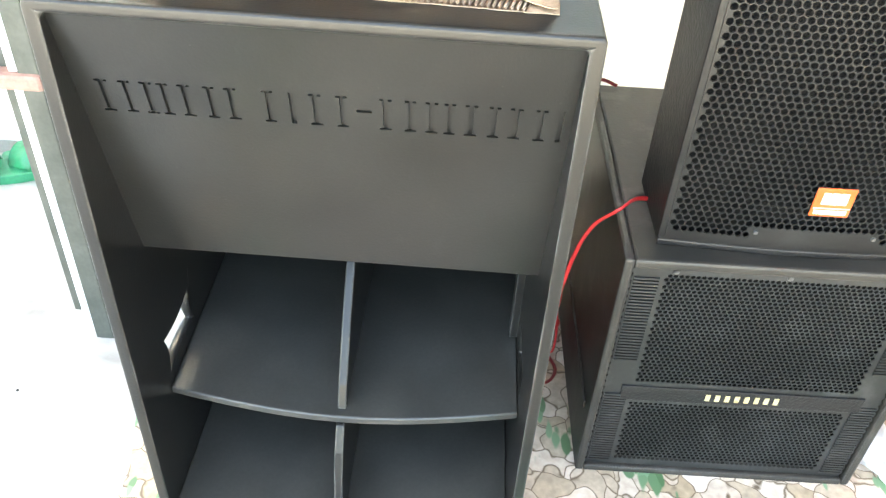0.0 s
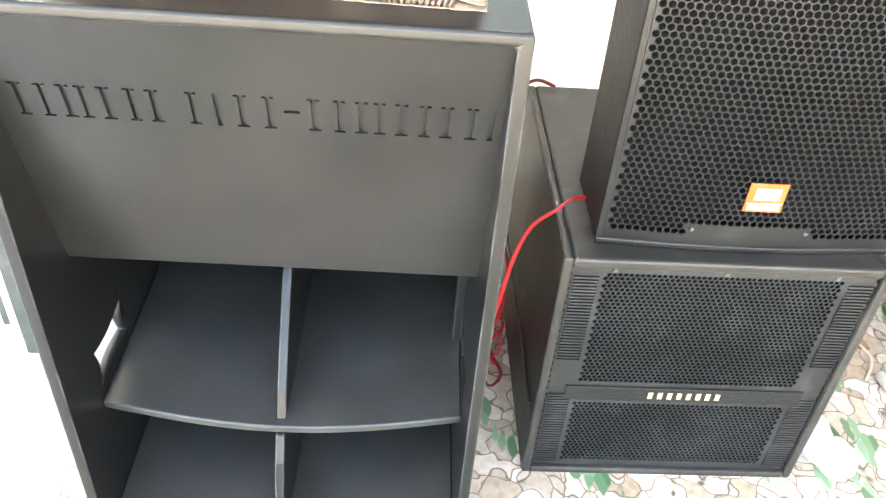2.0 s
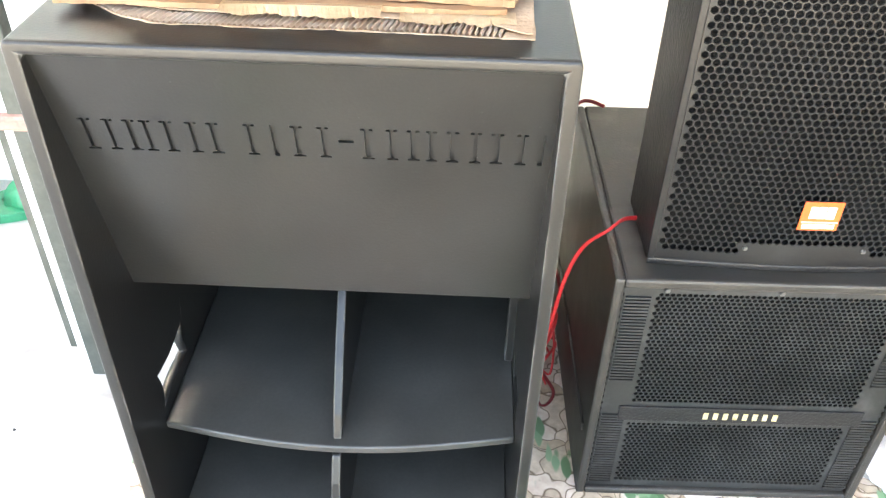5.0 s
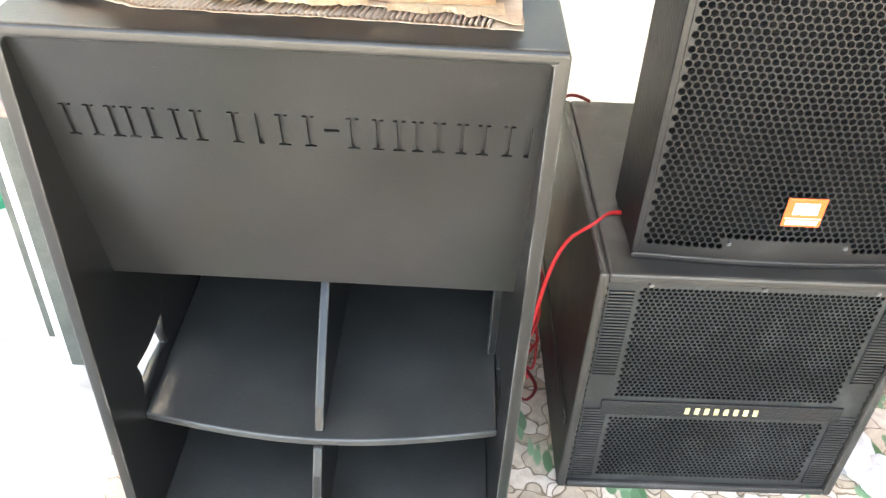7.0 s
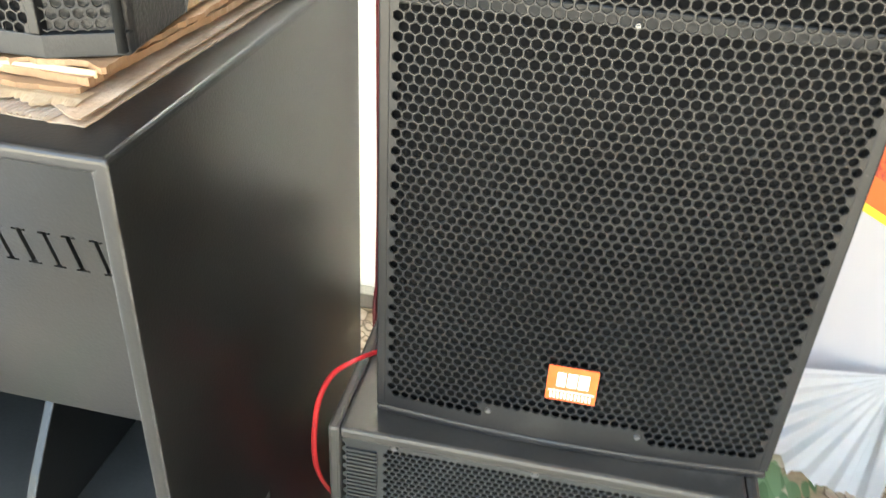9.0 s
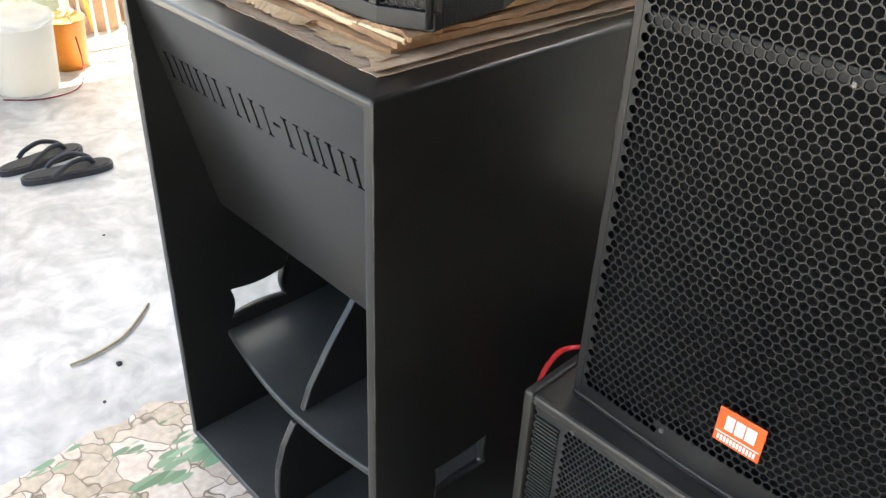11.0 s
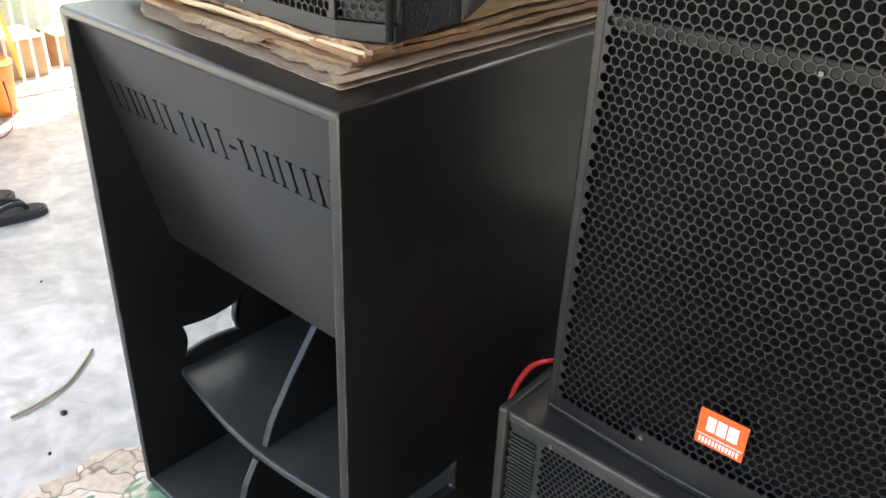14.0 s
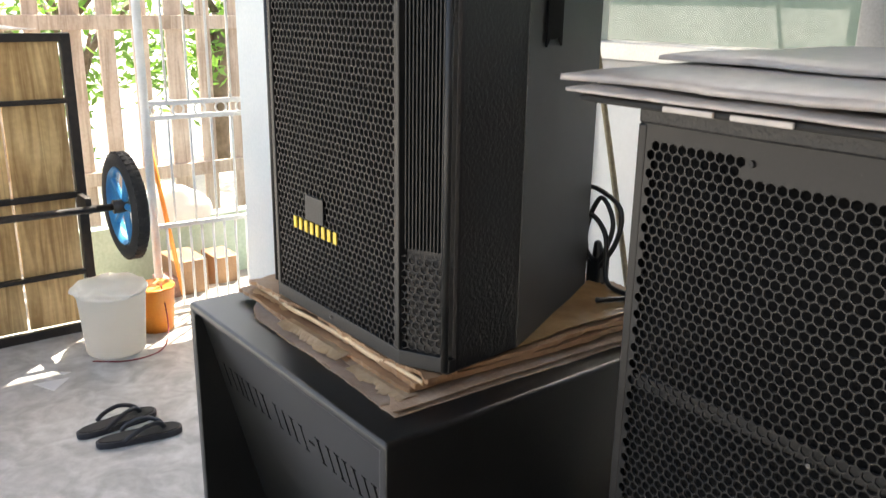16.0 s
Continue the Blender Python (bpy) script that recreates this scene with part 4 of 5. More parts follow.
for s in (0, 1):
    a = Vector((MW - CH + 0.003, 0.001, 0)) if s else Vector((0.006, CD - 0.002, 0))
    b = Vector((MW - 0.006, CD - 0.002, 0)) if s else Vector((CH - 0.003, 0.001, 0))
    d = (b - a).normalized()
    ang = math.degrees(math.atan2(d.y, d.x))
    wide = (b - a).length
    cheek = part("cheek_grille", plate(0.006, wide - 0.008, 0.03, 0.16, 0.0116, 0.41, lambda x, z: False, lambda x: 0.002), M_CABBLACK, mon)
    turn = pose(a.x, a.y, 0, 0, 0, ang)
    cheek.matrix_local = turn
    bm = bmesh.new()
    for k in range(11):
        x = 0.006 + (wide - 0.016) * k / 10
        box(bm, x, x + 0.0018, 0.003, 0.010, 0.165, MH - 0.03)
    lv = part("louvre", bm, M_CABBLACK, mon, "upright louvre ribs on the angled cheek")
    tagged(lv, kind="stuff")
    lv.matrix_local = turn
    pos = Vector((MW - 0.005, CD - 0.004, 0)) if s else Vector((0.005, CD - 0.004, 0))
    part("edge_bead", rods((pos + Vector((0, 0, 0.004)), pos + Vector((0, 0, MH - 0.02))), r=0.005), M_GREY, mon, smooth=True)
for x in (CH - 0.004, MW - CH - 0.007):
    part("side_rail", boxed(x, x + 0.011, -0.0012, 0.012, 0.022, MH - 0.022), M_GRILLE, mon, bevel=0.002)
logo = part("logo_plate", boxed(0.170, 0.224, -0.002, 0.0005, 0.152, 0.192), M_GREY, mon, "blank square grey plate", bevel=0.001)
for k in range(8):
    part("yellow_mark", boxed(0.131 + 0.0172 * k, 0.131 + 0.0172 * k + 0.0085, -0.0015, 0.0005, 0.132, 0.150), M_YELLOW, mon, "plain yellow bar")
screw(mon, 0.24, 0.0, 0.013, 0.003, M_SCREW)
grip = part("handle_recess", slab([(0.0, 0.42), (0.012, 0.43), (0.05, 0.43), (0.062, 0.42), (0.062, 0.54), (0.0, 0.54)], 0.003, "x", 0.0), M_FOAM_SHADE, mon, "black handle recess")
grip.matrix_local = Matrix.Translation((MW - 0.012 - 0.02, 0.215, 0)) @ Matrix.Rotation(radians(25.4), 4, "Z")

# ---- papers on the tall speaker ----
for i, (dims, z, th, mt, lab) in enumerate((((0.12, 0.50, 0.17, 0.62), 1.373, 0.007, M_CABBLACK, "thin black case lying on the tall speaker"),
                                            ((0.1, 0.47, 0.165, 0.6), 1.3805, 0.007, M_PACKET, "thin pale paper packet with curled rim"),
                                            ((0.085, 0.6, 0.185, 0.66), 1.391, 0.015, M_PACKET, "thick pale paper packet with a pinched end"),
                                            ((0.12, 0.64, 0.3, 0.7), 1.41, 0.011, M_PACKET, "wide pale paper packet on the others"))):
    if i == 0:
        tagged(part("flat_case", boxed(*dims, z, z + th), mt, bevel=0.004), lab, "case")
    else:
        tagged(part("paper_packet", torn_sheet(*dims, z, th, 30 + i, 0.008, 0.005, 0.85), mt, smooth=True), lab, "paper")

for x0, x1 in ((0.235, 0.292), (0.31, 0.372)):
    tagged(part("small_carton", boxed(x0, x1, 0.1655, 0.1695, 1.374, 1.3795), M_PACKET, bevel=0.001), "small cream card strip on the black case", "card", group="card strips")

# ---- cables ----
def cable(name, pts, r, mt, label, flat=1.0):
    return tagged(part(name, tube_mesh(pts, r, name, flat=flat), mt, smooth=True), label, "cable")


cable("speaker_cable", [(0.178, 0.33, 0.5325), (0.145, 0.31, 0.543), (0.115, 0.275, 0.545), (0.08, 0.285, 0.5), (0.058, 0.285, 0.43), (0.046, 0.305, 0.3), (0.045, 0.38, 0.15), (0.05, 0.46, 0.03), (0.075, 0.52, 0.01), (0.05, 0.58, 0.01)], 0.0045, M_RED, "flat bright red speaker cable from the sub", 0.5)
cable("speaker_cable", [(0.02, 0.71, 1.0), (0.025, 0.70, 0.8), (0.03, 0.69, 0.55), (0.035, 0.66, 0.3), (0.05, 0.6, 0.1), (0.06, 0.5, 0.02), (0.09, 0.42, 0.01), (0.06, 0.38, 0.012), (0.04, 0.48, 0.012)], 0.004, M_DARKRED, "thin dark red cable hanging behind the horn", 0.6)
cable("speaker_cable", [(0.16, 0.72, 0.532), (0.11, 0.72, 0.54), (0.06, 0.70, 0.47), (0.035, 0.66, 0.38), (0.05, 0.62, 0.28), (0.09, 0.58, 0.2), (0.1, 0.6, 0.1), (0.07, 0.56, 0.01)], 0.004, M_DARKRED, "dark red cable looped behind the sub", 0.6)
cable("speaker_cable", [(0.04, 0.5, 0.01), (0.07, 0.46, 0.12), (0.085, 0.5, 0.16), (0.06, 0.56, 0.12), (0.05, 0.52, 0.03), (0.085, 0.47, 0.012), (0.09, 0.54, 0.08), (0.055, 0.59, 0.1), (0.045, 0.5, 0.06), (0.075, 0.44, 0.01)], 0.004, M_RED, "tangle of red cable on the floor", 0.6)
_r = random.Random(21)
for k in range(3):
    pts = [(0.06 + 0.035 * math.cos(t * 2.1 + k) + _r.uniform(-0.008, 0.008), 0.53 + 0.07 * math.sin(t * 2.1 + k * 2) + _r.uniform(-0.015, 0.015), 0.008 + 0.05 * abs(math.sin(t * 1.3 + k)) + 0.012 * k) for t in range(9)]
    cable("speaker_cable", pts, 0.0036, (M_RED, M_DARKRED, M_RED)[k], "loose loops of red speaker cable on the floor", 0.6)
cable("mains_cable", [(-0.24, 0.57, 1.168), (-0.2, 0.58, 1.165), (-0.15, 0.58, 1.139), (-0.155, 0.58, 1.08), (-0.2, 0.58, 1.02), (-0.225, 0.58, 1.08), (-0.2, 0.585, 1.15), (-0.168, 0.585, 1.108), (-0.19, 0.58, 1.04), (-0.22, 0.575, 1.06), (-0.21, 0.57, 1.12), (-0.175, 0.575, 1.09), (-0.16, 0.57, 1.01), (-0.1, 0.56, 1.003), (-0.12, 0.5, 1.003)], 0.0045, M_BLACKCABLE, "black mains cable coiled behind the speaker")
bm = boxed(-0.215, -0.185, 0.575, 0.605, HH + 0.036, HH + 0.085)
rod(bm, (-0.2, 0.59, HH + 0.085), (-0.2, 0.585, HH + 0.115), 0.012, 0.006)
tagged(part("mains_plug", bm, M_BLACKCABLE, bevel=0.004), "black moulded mains plug on the cardboard", "plug")
cable("lead", [(-0.06, 0.80, 0.0), (-0.33, 0.80, 1.03), (-0.41, 0.80, 1.33), (-0.5, 0.80, 1.7)], 0.006, M_TWIG, "stiff brown rod rising behind the horn")

# ---- beside the horn ----
stand = thing("folded_stand", "dark folded wooden stand with a brown clip beside the horn", "stand", pose(-0.885, 0.42, 0, 0, 0, 0))
part("upright", boxed(-0.016, 0.022, 0, 0.03, 0, 0.9), M_DARKWOOD, stand, bevel=0.003)
part("upright", boxed(-0.034, -0.018, 0.005, 0.025, 0.02, 0.9), M_PLASTICWHITE, stand, "pale strip", bevel=0.002)
part("upright", boxed(-0.058, -0.036, 0.02, 0.04, 0.06, 0.9), M_DARKWOOD, stand, bevel=0.003)
part("clip", boxed(-0.066, 0.026, -0.008, 0.045, 0.6, 0.632), M_RUSTY, stand, "brown clip", bevel=0.008)

for i, (x, y, a) in enumerate(((-1.27, 1.02, 75), (-1.38, 0.98, 100))):
    clog = thing("slipper", "green moulded plastic slipper on the floor", "slipper", pose(x, y, 0, 0, 0, a), group="green slippers")
    sole = [(0.045 * math.cos(t) * (1.0 + 0.12 * math.sin(t)), 0.13 * math.sin(t)) for t in (2 * math.pi * k / 28 for k in range(28))]
    part("sole", slab(sole, 0.028, "z", 0.0), M_GREENPLASTIC, clog, bevel=0.006)
    bm = bmesh.new()
    ring = []
    for k in range(13):
        t = math.pi * k / 12
        ring.append([bm.verts.new((0.05 * math.cos(t), y_, 0.02 + 0.055 * math.sin(t))) for y_ in (0.0, 0.03, 0.07)])
    for p, q in zip(ring, ring[1:]):
        for k in range(2):
            bm.faces.new((p[k], p[k + 1], q[k + 1], q[k]))
    st = part("strap", bm, M_GREENPLASTIC, clog, smooth=True)
    so = st.modifiers.new("thick", "SOLIDIFY")
    so.thickness = 0.004


def sandal(x, y, a, lab):
    s = thing("sandal", lab, "sandal", pose(x, y, 0, 0, 0, a), group="pair of sandals")
    sole = []
    for k in range(36):
        t = 2 * math.pi * k / 36
        yy = math.sin(t)
        wid = 0.045 + 0.008 * yy - 0.008 * math.cos(2.2 * yy)
        sole.append((wid * math.copysign(abs(math.cos(t)) ** 0.8, math.cos(t)), 0.143 * yy))
    part("sole", slab(sole, 0.022, "z", 0.0), M_SANDAL, s, bevel=0.005)
    part("footbed", slab([(px * 0.88, py * 0.94) for px, py in sole], 0.003, "z", 0.0222), M_RUBBER, s)
    for sx in (-1, 1):
        part("strap", tube_mesh([(0.0, 0.085, 0.024), (sx * 0.012, 0.065, 0.05), (sx * 0.034, 0.02, 0.058), (sx * 0.044, -0.03, 0.04), (sx * 0.043, -0.055, 0.02)], 0.009, "strap", flat=0.5), M_SANDAL, s, smooth=True)
    return s


sandal(-1.932, 0.273, -9.5, "black rubber thong sandal lying on concrete")
sandal(-2.07, 0.24, 6, "black rubber thong sandal beside its mate")
tagged(part("bent_cane", tube_mesh([(-1.102, 0.139, 0.006), (-1.05, 0.08, 0.006), (-1.012, 0.02, 0.006), (-0.995, -0.05, 0.006), (-0.993, -0.109, 0.006)], 0.0036, "cane"), M_TWIG, smooth=True), "thin bent piece of dry cane on concrete", "cane")
for i, (x, y, r) in enumerate(((-0.93, -0.02, 0.011), (-1.0, 0.26, 0.006), (-1.25, -0.2, 0.007), (-0.83, -0.1, 0.006), (-1.5, 0.2, 0.006))):
    bm = bmesh.new()
    bmesh.ops.create_icosphere(bm, subdivisions=1, radius=r)
    for v in bm.verts:
        v.co *= 0.7 + 0.5 * noise.noise(v.co * 90 + Vector((i, 0, 0)))
        v.co.z = max(v.co.z * 0.6, -r * 0.35)
    d = part("pebble", bm, M_CABBLACK)
    d.location = (x, y, r * 0.33)
    tagged(d, "dark crumb of grit on concrete", "grit", group="grit")
# Sun flecks on the concrete, put in as thin white triangles.
for i, pts in enumerate((((-2.60, 0.08), (-2.49, 0.13), (-2.58, 0.21)), ((-2.66, 0.19), (-2.62, 0.2), (-2.63, 0.23)))):
    tagged(part("sun_fleck", slab(pts, 0.002, "z", 0.0), M_PAPER), "small sun fleck on the floor, put in as a white sheet", "paper")

# ---- bucket, tipped cart, gate ----
bucket = thing("bucket", "white plastic bucket with a bag over its rim", "bucket", pose(-2.77, 0.455, 0))
part("pail", lathe([(0.0, 0.004), (0.118, 0.0), (0.122, 0.01), (0.14, 0.26), (0.146, 0.262), (0.146, 0.272), (0.136, 0.27), (0.118, 0.02), (0.0, 0.014)]), M_PAIL, bucket, smooth=True)
bm = bmesh.new()
bmesh.ops.create_icosphere(bm, subdivisions=4, radius=0.15)
for v in bm.verts:
    n_ = 1 + 0.18 * noise.noise(v.co * 14) + 0.08 * noise.noise(v.co * 40)
    v.co = Vector((v.co.x * n_, v.co.y * n_, max(v.co.z * 0.32 * n_, -0.012) + 0.278))
part("bag", bm, M_PAIL, bucket, "crumpled white bag", smooth=True)
pail = tagged(part("small_pail", lathe([(0.0, 0.003), (0.075, 0.0), (0.09, 0.2), (0.095, 0.2), (0.092, 0.21), (0.08, 0.2), (0.0, 0.19)]), M_ORANGEBAG, smooth=True), "small orange plastic pail beside the gate", "pail")
pail.location = (-2.9, 0.68, 0)
cable("lead", [(-2.68, 0.33, 0.004), (-2.6, 0.45, 0.004), (-2.63, 0.6, 0.004), (-2.75, 0.68, 0.05), (-2.86, 0.7, 0.22)], 0.003, M_DARKRED, "thin red lead trailing from the pail")

cart = thing("hand_cart", "wooden hand cart tipped up on its end", "cart", pose(-3.08, 0, 0, 0, 0, 0))
for i, y in enumerate((-0.58, -0.325, -0.07, 0.185)):
    part("plank", boxed(-0.018, 0.0, y, y + 0.244, 0.045, 1.285), M_PLY, cart, bevel=0.002)
part("frame_post", boxed(-0.02, 0.025, 0.435, 0.475, 0.0, 1.32), M_IRON, cart, bevel=0.003)
part("frame_post", boxed(-0.02, 0.025, -0.62, -0.58, 0.0, 1.32), M_IRON, cart, bevel=0.003)
for z, h in ((0.0, 0.04), (0.27, 0.02), (1.03, 0.02), (1.285, 0.035)):
    part("crossbar", boxed(0.001, 0.03, -0.58, 0.435, z, z + h), M_IRON, cart, bevel=0.003)
part("axle", rods(((0.09, -0.6, 0.585), (0.17, 0.56, 0.592)), r=0.016), M_IRON, cart, smooth=True)
part("axle_brace", boxed(0.002, 0.03, -0.58, 0.45, 0.62, 0.645), M_IRON, cart, bevel=0.003)
part("axle_bracket", boxed(0.03, 0.16, 0.43, 0.455, 0.57, 0.64), M_IRON, cart, bevel=0.003)
wheel = part("wheel", lathe([(0.168, -0.028), (0.175, -0.02), (0.165, -0.012), (0.165, 0.012), (0.175, 0.02), (0.168, 0.028), (0.158, 0.018), (0.155, 0.0), (0.158, -0.018), (0.168, -0.028)], 48, "y"), M_BLUE, cart, "blue painted rim", smooth=True)
wheel.location = (0.18, 0.587, 0.594)
prof = [(0.2 + 0.036 * math.cos(t), 0.036 * math.sin(t)) for t in (2 * math.pi * k / 16 for k in range(17))]
part("tyre", lathe(prof, 56, "y"), M_RUBBER, wheel, "worn black tyre", smooth=True)
bm = bmesh.new()
for k in range(44):
    a = 2 * math.pi * k / 44
    for s in (-1, 1):
        t = bmesh.ops.create_cube(bm, size=1.0, matrix=Matrix.Rotation(a + 0.07 * s, 4, "Y") @ Matrix.Translation((0.231, 0.013 * s, 0)) @ Matrix.Diagonal((0.012, 0.018, 0.018, 1)))
tagged(part("tread_block", bm, M_RUBBER, wheel), kind="stuff")
for k in range(5):
    a = 2 * math.pi * k / 5
    part("spoke", rods(((0.02 * math.cos(a), 0, 0.02 * math.sin(a)), (0.163 * math.cos(a), 0, 0.163 * math.sin(a))), r=0.014, sides=8), M_BLUE, wheel)
part("hub", rods(((0, -0.05, 0), (0, 0.035, 0)), r=0.03, sides=20), M_IRON, wheel, smooth=True)
part("axle_nut", rods(((0, 0.035, 0), (0, 0.06, 0)), r=0.012, sides=6), M_IRON, wheel)
tagged(part("white_sheet", torn_sheet(-3.2, -3.03, -0.5, 0.33, 1.322, 0.004, 51, 0.02, 0.03), M_PAPER), "crumpled white sheet on top of the cart", "sheet")

gate = thing("gate", "white painted steel bar gate with scrolls", "gate", pose(-3.03, 0.75, 0, 0, 0, -3.5))
part("post", rods(((0, 0, 0), (0, 0, 2.3)), r=0.02), M_BAR, gate, smooth=True)
part("post", rods(((0, 0.50, 0), (0, 0.50, 2.3)), r=0.02), M_BAR, gate, smooth=True)
for z in (0.03, 0.44, 0.945, 1.01, 1.9):
    part("rail", boxed(-0.012, 0.012, 0.0, 0.5, z - 0.011, z + 0.011), M_BAR, gate, bevel=0.003)
for k in range(1, 9):
    part("lower_bar", rods(((0, 0.0555 * k, 0.03), (0, 0.0555 * k, 0.44)), r=0.0065, sides=10), M_BAR, gate, smooth=True)
for k in range(1, 5):
    y = 0.1 * k
    part("bar", rods(((0, y, 0.44), (0, y, 0.945)), r=0.0065, sides=10), M_BAR, gate, smooth=True)
    part("bar", rods(((0, y, 1.01), (0, y, 2.25)), r=0.0065, sides=10), M_BAR, gate, smooth=True)
for k in range(5):
    y = 0.05 + 0.1 * k
    part("scroll", tube_mesh([(0, y + 0.026 * math.cos(t), 0.9775 + 0.026 * math.sin(t)) for t in (2 * math.pi * j / 10 for j in range(11))], 0.005, "scroll"), M_BAR, gate, smooth=True)

# a second leaf, towards the front of the porch
leaf = copy_thing(gate, pose(-3.0, 1.27, 0, 0, 0, -3.5))
tagged(leaf, "white painted steel gate leaf beside the house wall", "gate")
tagged(part("broom_handle", rods(((-3.22, 0.93, 0.02), (-3.18, 0.81, 0.80)), r=0.011), M_ORANGEBAG, smooth=True), "orange broom handle leaning on the gate", "broom")
for i, (x, y, z, s, mt, lab) in enumerate(((-3.35, 1.0, 0.0, 0.16, M_CARD, "brown cardboard carton outside the gate"), (-3.4, 1.22, 0.0, 0.13, M_CARD, "small brown carton outside the gate"), (-3.3, 0.88, 0.0, 0.09, M_RUSTY, "old brown tin outside the gate"))):
    tagged(part("carton" if i < 2 else "tin", boxed(x - s, x + s * 0.6, y - s * 0.5, y + s * 0.5, -0.06, s * 1.1), mt, bevel=0.004), lab, "carton" if i < 2 else "tin")
structure("wall_low", boxed(-3.75, -3.65, 0.3, 2.6, -0.1, 0.3), M_GREENWALL, "low pale green garden wall", "wall", bevel=0.006)
bm = bmesh.new()
bmesh.ops.create_icosphere(bm, subdivisions=4, radius=0.2)
for v in bm.verts:
    n_ = 1 + 0.2 * noise.noise(v.co * 9) + 0.06 * noise.noise(v.co * 30)
    v.co = Vector((-3.7 + v.co.x * 0.6 * n_, 1.08 + v.co.y * 1.1 * n_, 0.3 + max(v.co.z, -0.02) * 0.95 * n_))
tagged(part("sack", bm, M_PAPER, smooth=True), "white plastic sack lying on the low wall", "sack")

# ---- garden fence and trees beyond the gate ----
fence = thing("picket_fence", "weathered pinkish wooden picket fence", "fence", pose(-4.3, 0, -0.06))
for k in range(17):
    y = -0.4 + 0.192 * k
    part("picket", boxed(-0.015, 0.015, y, y + 0.092 + 0.01 * math.sin(k * 2.3), 0.0, 1.95 + 0.05 * math.sin(k * 1.3)), M_PICKET, fence, bevel=0.003)
for z in (0.46, 1.345):
    part("rail", boxed(0.016, 0.05, -0.5, 2.95, z, z + 0.08), M_PICKET, fence, bevel=0.003)


def tree(x, y, h, seed, spread):
    rng = random.Random(seed)
    t = thing("tree", "leafy green garden tree behind the fence", "tree", pose(x, y, -0.06))
    bm = bmesh.new()
    rod(bm, (0, 0, 0), (0.05, 0.04, h * 0.5), 0.09, 0.06, 9)
    for k in range(7):
        a, z = k * 2.4, h * (0.3 + 0.05 * k)
        rod(bm, (0.03, 0.02, z), (spread * 0.7 * math.cos(a), spread * 0.7 * math.sin(a), z + h * 0.28), 0.035, 0.012, 7)
    part("trunk", bm, M_BARK, t, "rough bark trunk with limbs", smooth=True)
    vs, fs = [], []
    clumps = [(rng.uniform(-1, 1) * spread, rng.uniform(-1, 1) * spread, h * rng.uniform(0.3, 1.05)) for _ in range(24)]
    for cx, cy, cz in clumps:
        for _ in range(80):
            p = Vector((cx + rng.gauss(0, 0.16), cy + rng.gauss(0, 0.16), cz + rng.gauss(0, 0.14)))
            u = Vector((rng.uniform(-1, 1), rng.uniform(-1, 1), rng.uniform(-0.6, 0.6))).normalized()
            w = u.cross(Vector((rng.uniform(-1, 1), rng.uniform(-1, 1), rng.uniform(0.2, 1)))).normalized()
            s, i = rng.uniform(0.04, 0.075), len(vs)
            vs += [p - u * s, p + w * s * 0.4, p + u * s, p - w * s * 0.4]
            fs.append((i, i + 1, i + 2, i + 3))
    me = bpy.data.meshes.new("crown")
    me.from_pydata(vs, [], fs)
    me.materials.append(M_LEAF)
    ob = new("crown", me)
    ob.parent = t
    tagged(ob, kind="stuff")


for i, (x, y, h, sp) in enumerate(((-6.0, 1.2, 2.2, 0.9), (-6.6, 2.6, 2.8, 1.1), (-6.4, -0.2, 2.6, 1.0), (-7.5, 4.0, 3.2, 1.3))):
    tree(x, y, h, 70 + i, sp)

# ---- festive clutter beside the sub ----
bm = bmesh.new()
grid = {}
nx, nz = 30, 48
for i in range(nx + 1):
    for k in range(nz + 1):
        u, w = i / nx, k / nz
        x, z = 0.74 + 0.56 * u, 0.085 + 1.2 * w
        y = 0.765 + 0.02 * math.sin(9 * x + 3 * z) - 0.03 * (1 - w) ** 2
        grid[i, k] = bm.verts.new((x, y, z))
for i in range(nx):
    for k in range(nz):
        xa, za = 0.74 + 0.56 * (i + 1) / nx, 0.085 + 1.2 * k / nz
        if not (xa > 1.075 and za < 0.66):
            bm.faces.new((grid[i, k], grid[i + 1, k], grid[i + 1, k + 1], grid[i, k + 1]))
for v in [v for v in bm.verts if not v.link_faces]:
    bm.verts.remove(v)
ban = tagged(part("paper_banner", bm, banner_print(), smooth=True), "orange printed banner with white lower field, greyed for its shade", "banner")
so = ban.modifiers.new("thick", "SOLIDIFY")
so.thickness = 0.0015

black = thing("black_cabinet", "black board cabinet with a braced cut-out port", "cabinet", pose(1.07, 0.79, 0.003, 0, 0, -3))
part("body", slab([(0, 0), (0.46, 0), (0.46, 0.62), (0, 0.62)], 0.018, "y", 0.0, [[(0.045, 0.2), (0.15, 0.2), (0.115, 0.43), (0.085, 0.43)]]), M_CABBLACK, black, bevel=0.003)
# Solid block; its near-black colour stands in for the port's inner shade.
part("carcass", boxed(0, 0.46, 0.0185, 0.36, 0, 0.62), M_FOAM_SHADE, black, "black block behind the port, its colour standing in for shade", bevel=0.003)
part("port_rim", slab([(0.033, 0.188), (0.162, 0.188), (0.123, 0.442), (0.077, 0.442)], 0.01, "y", -0.0105, [[(0.045, 0.2), (0.15, 0.2), (0.115, 0.43), (0.085, 0.43)]]), M_CABBLACK, black, "raised rim round the port", bevel=0.002)
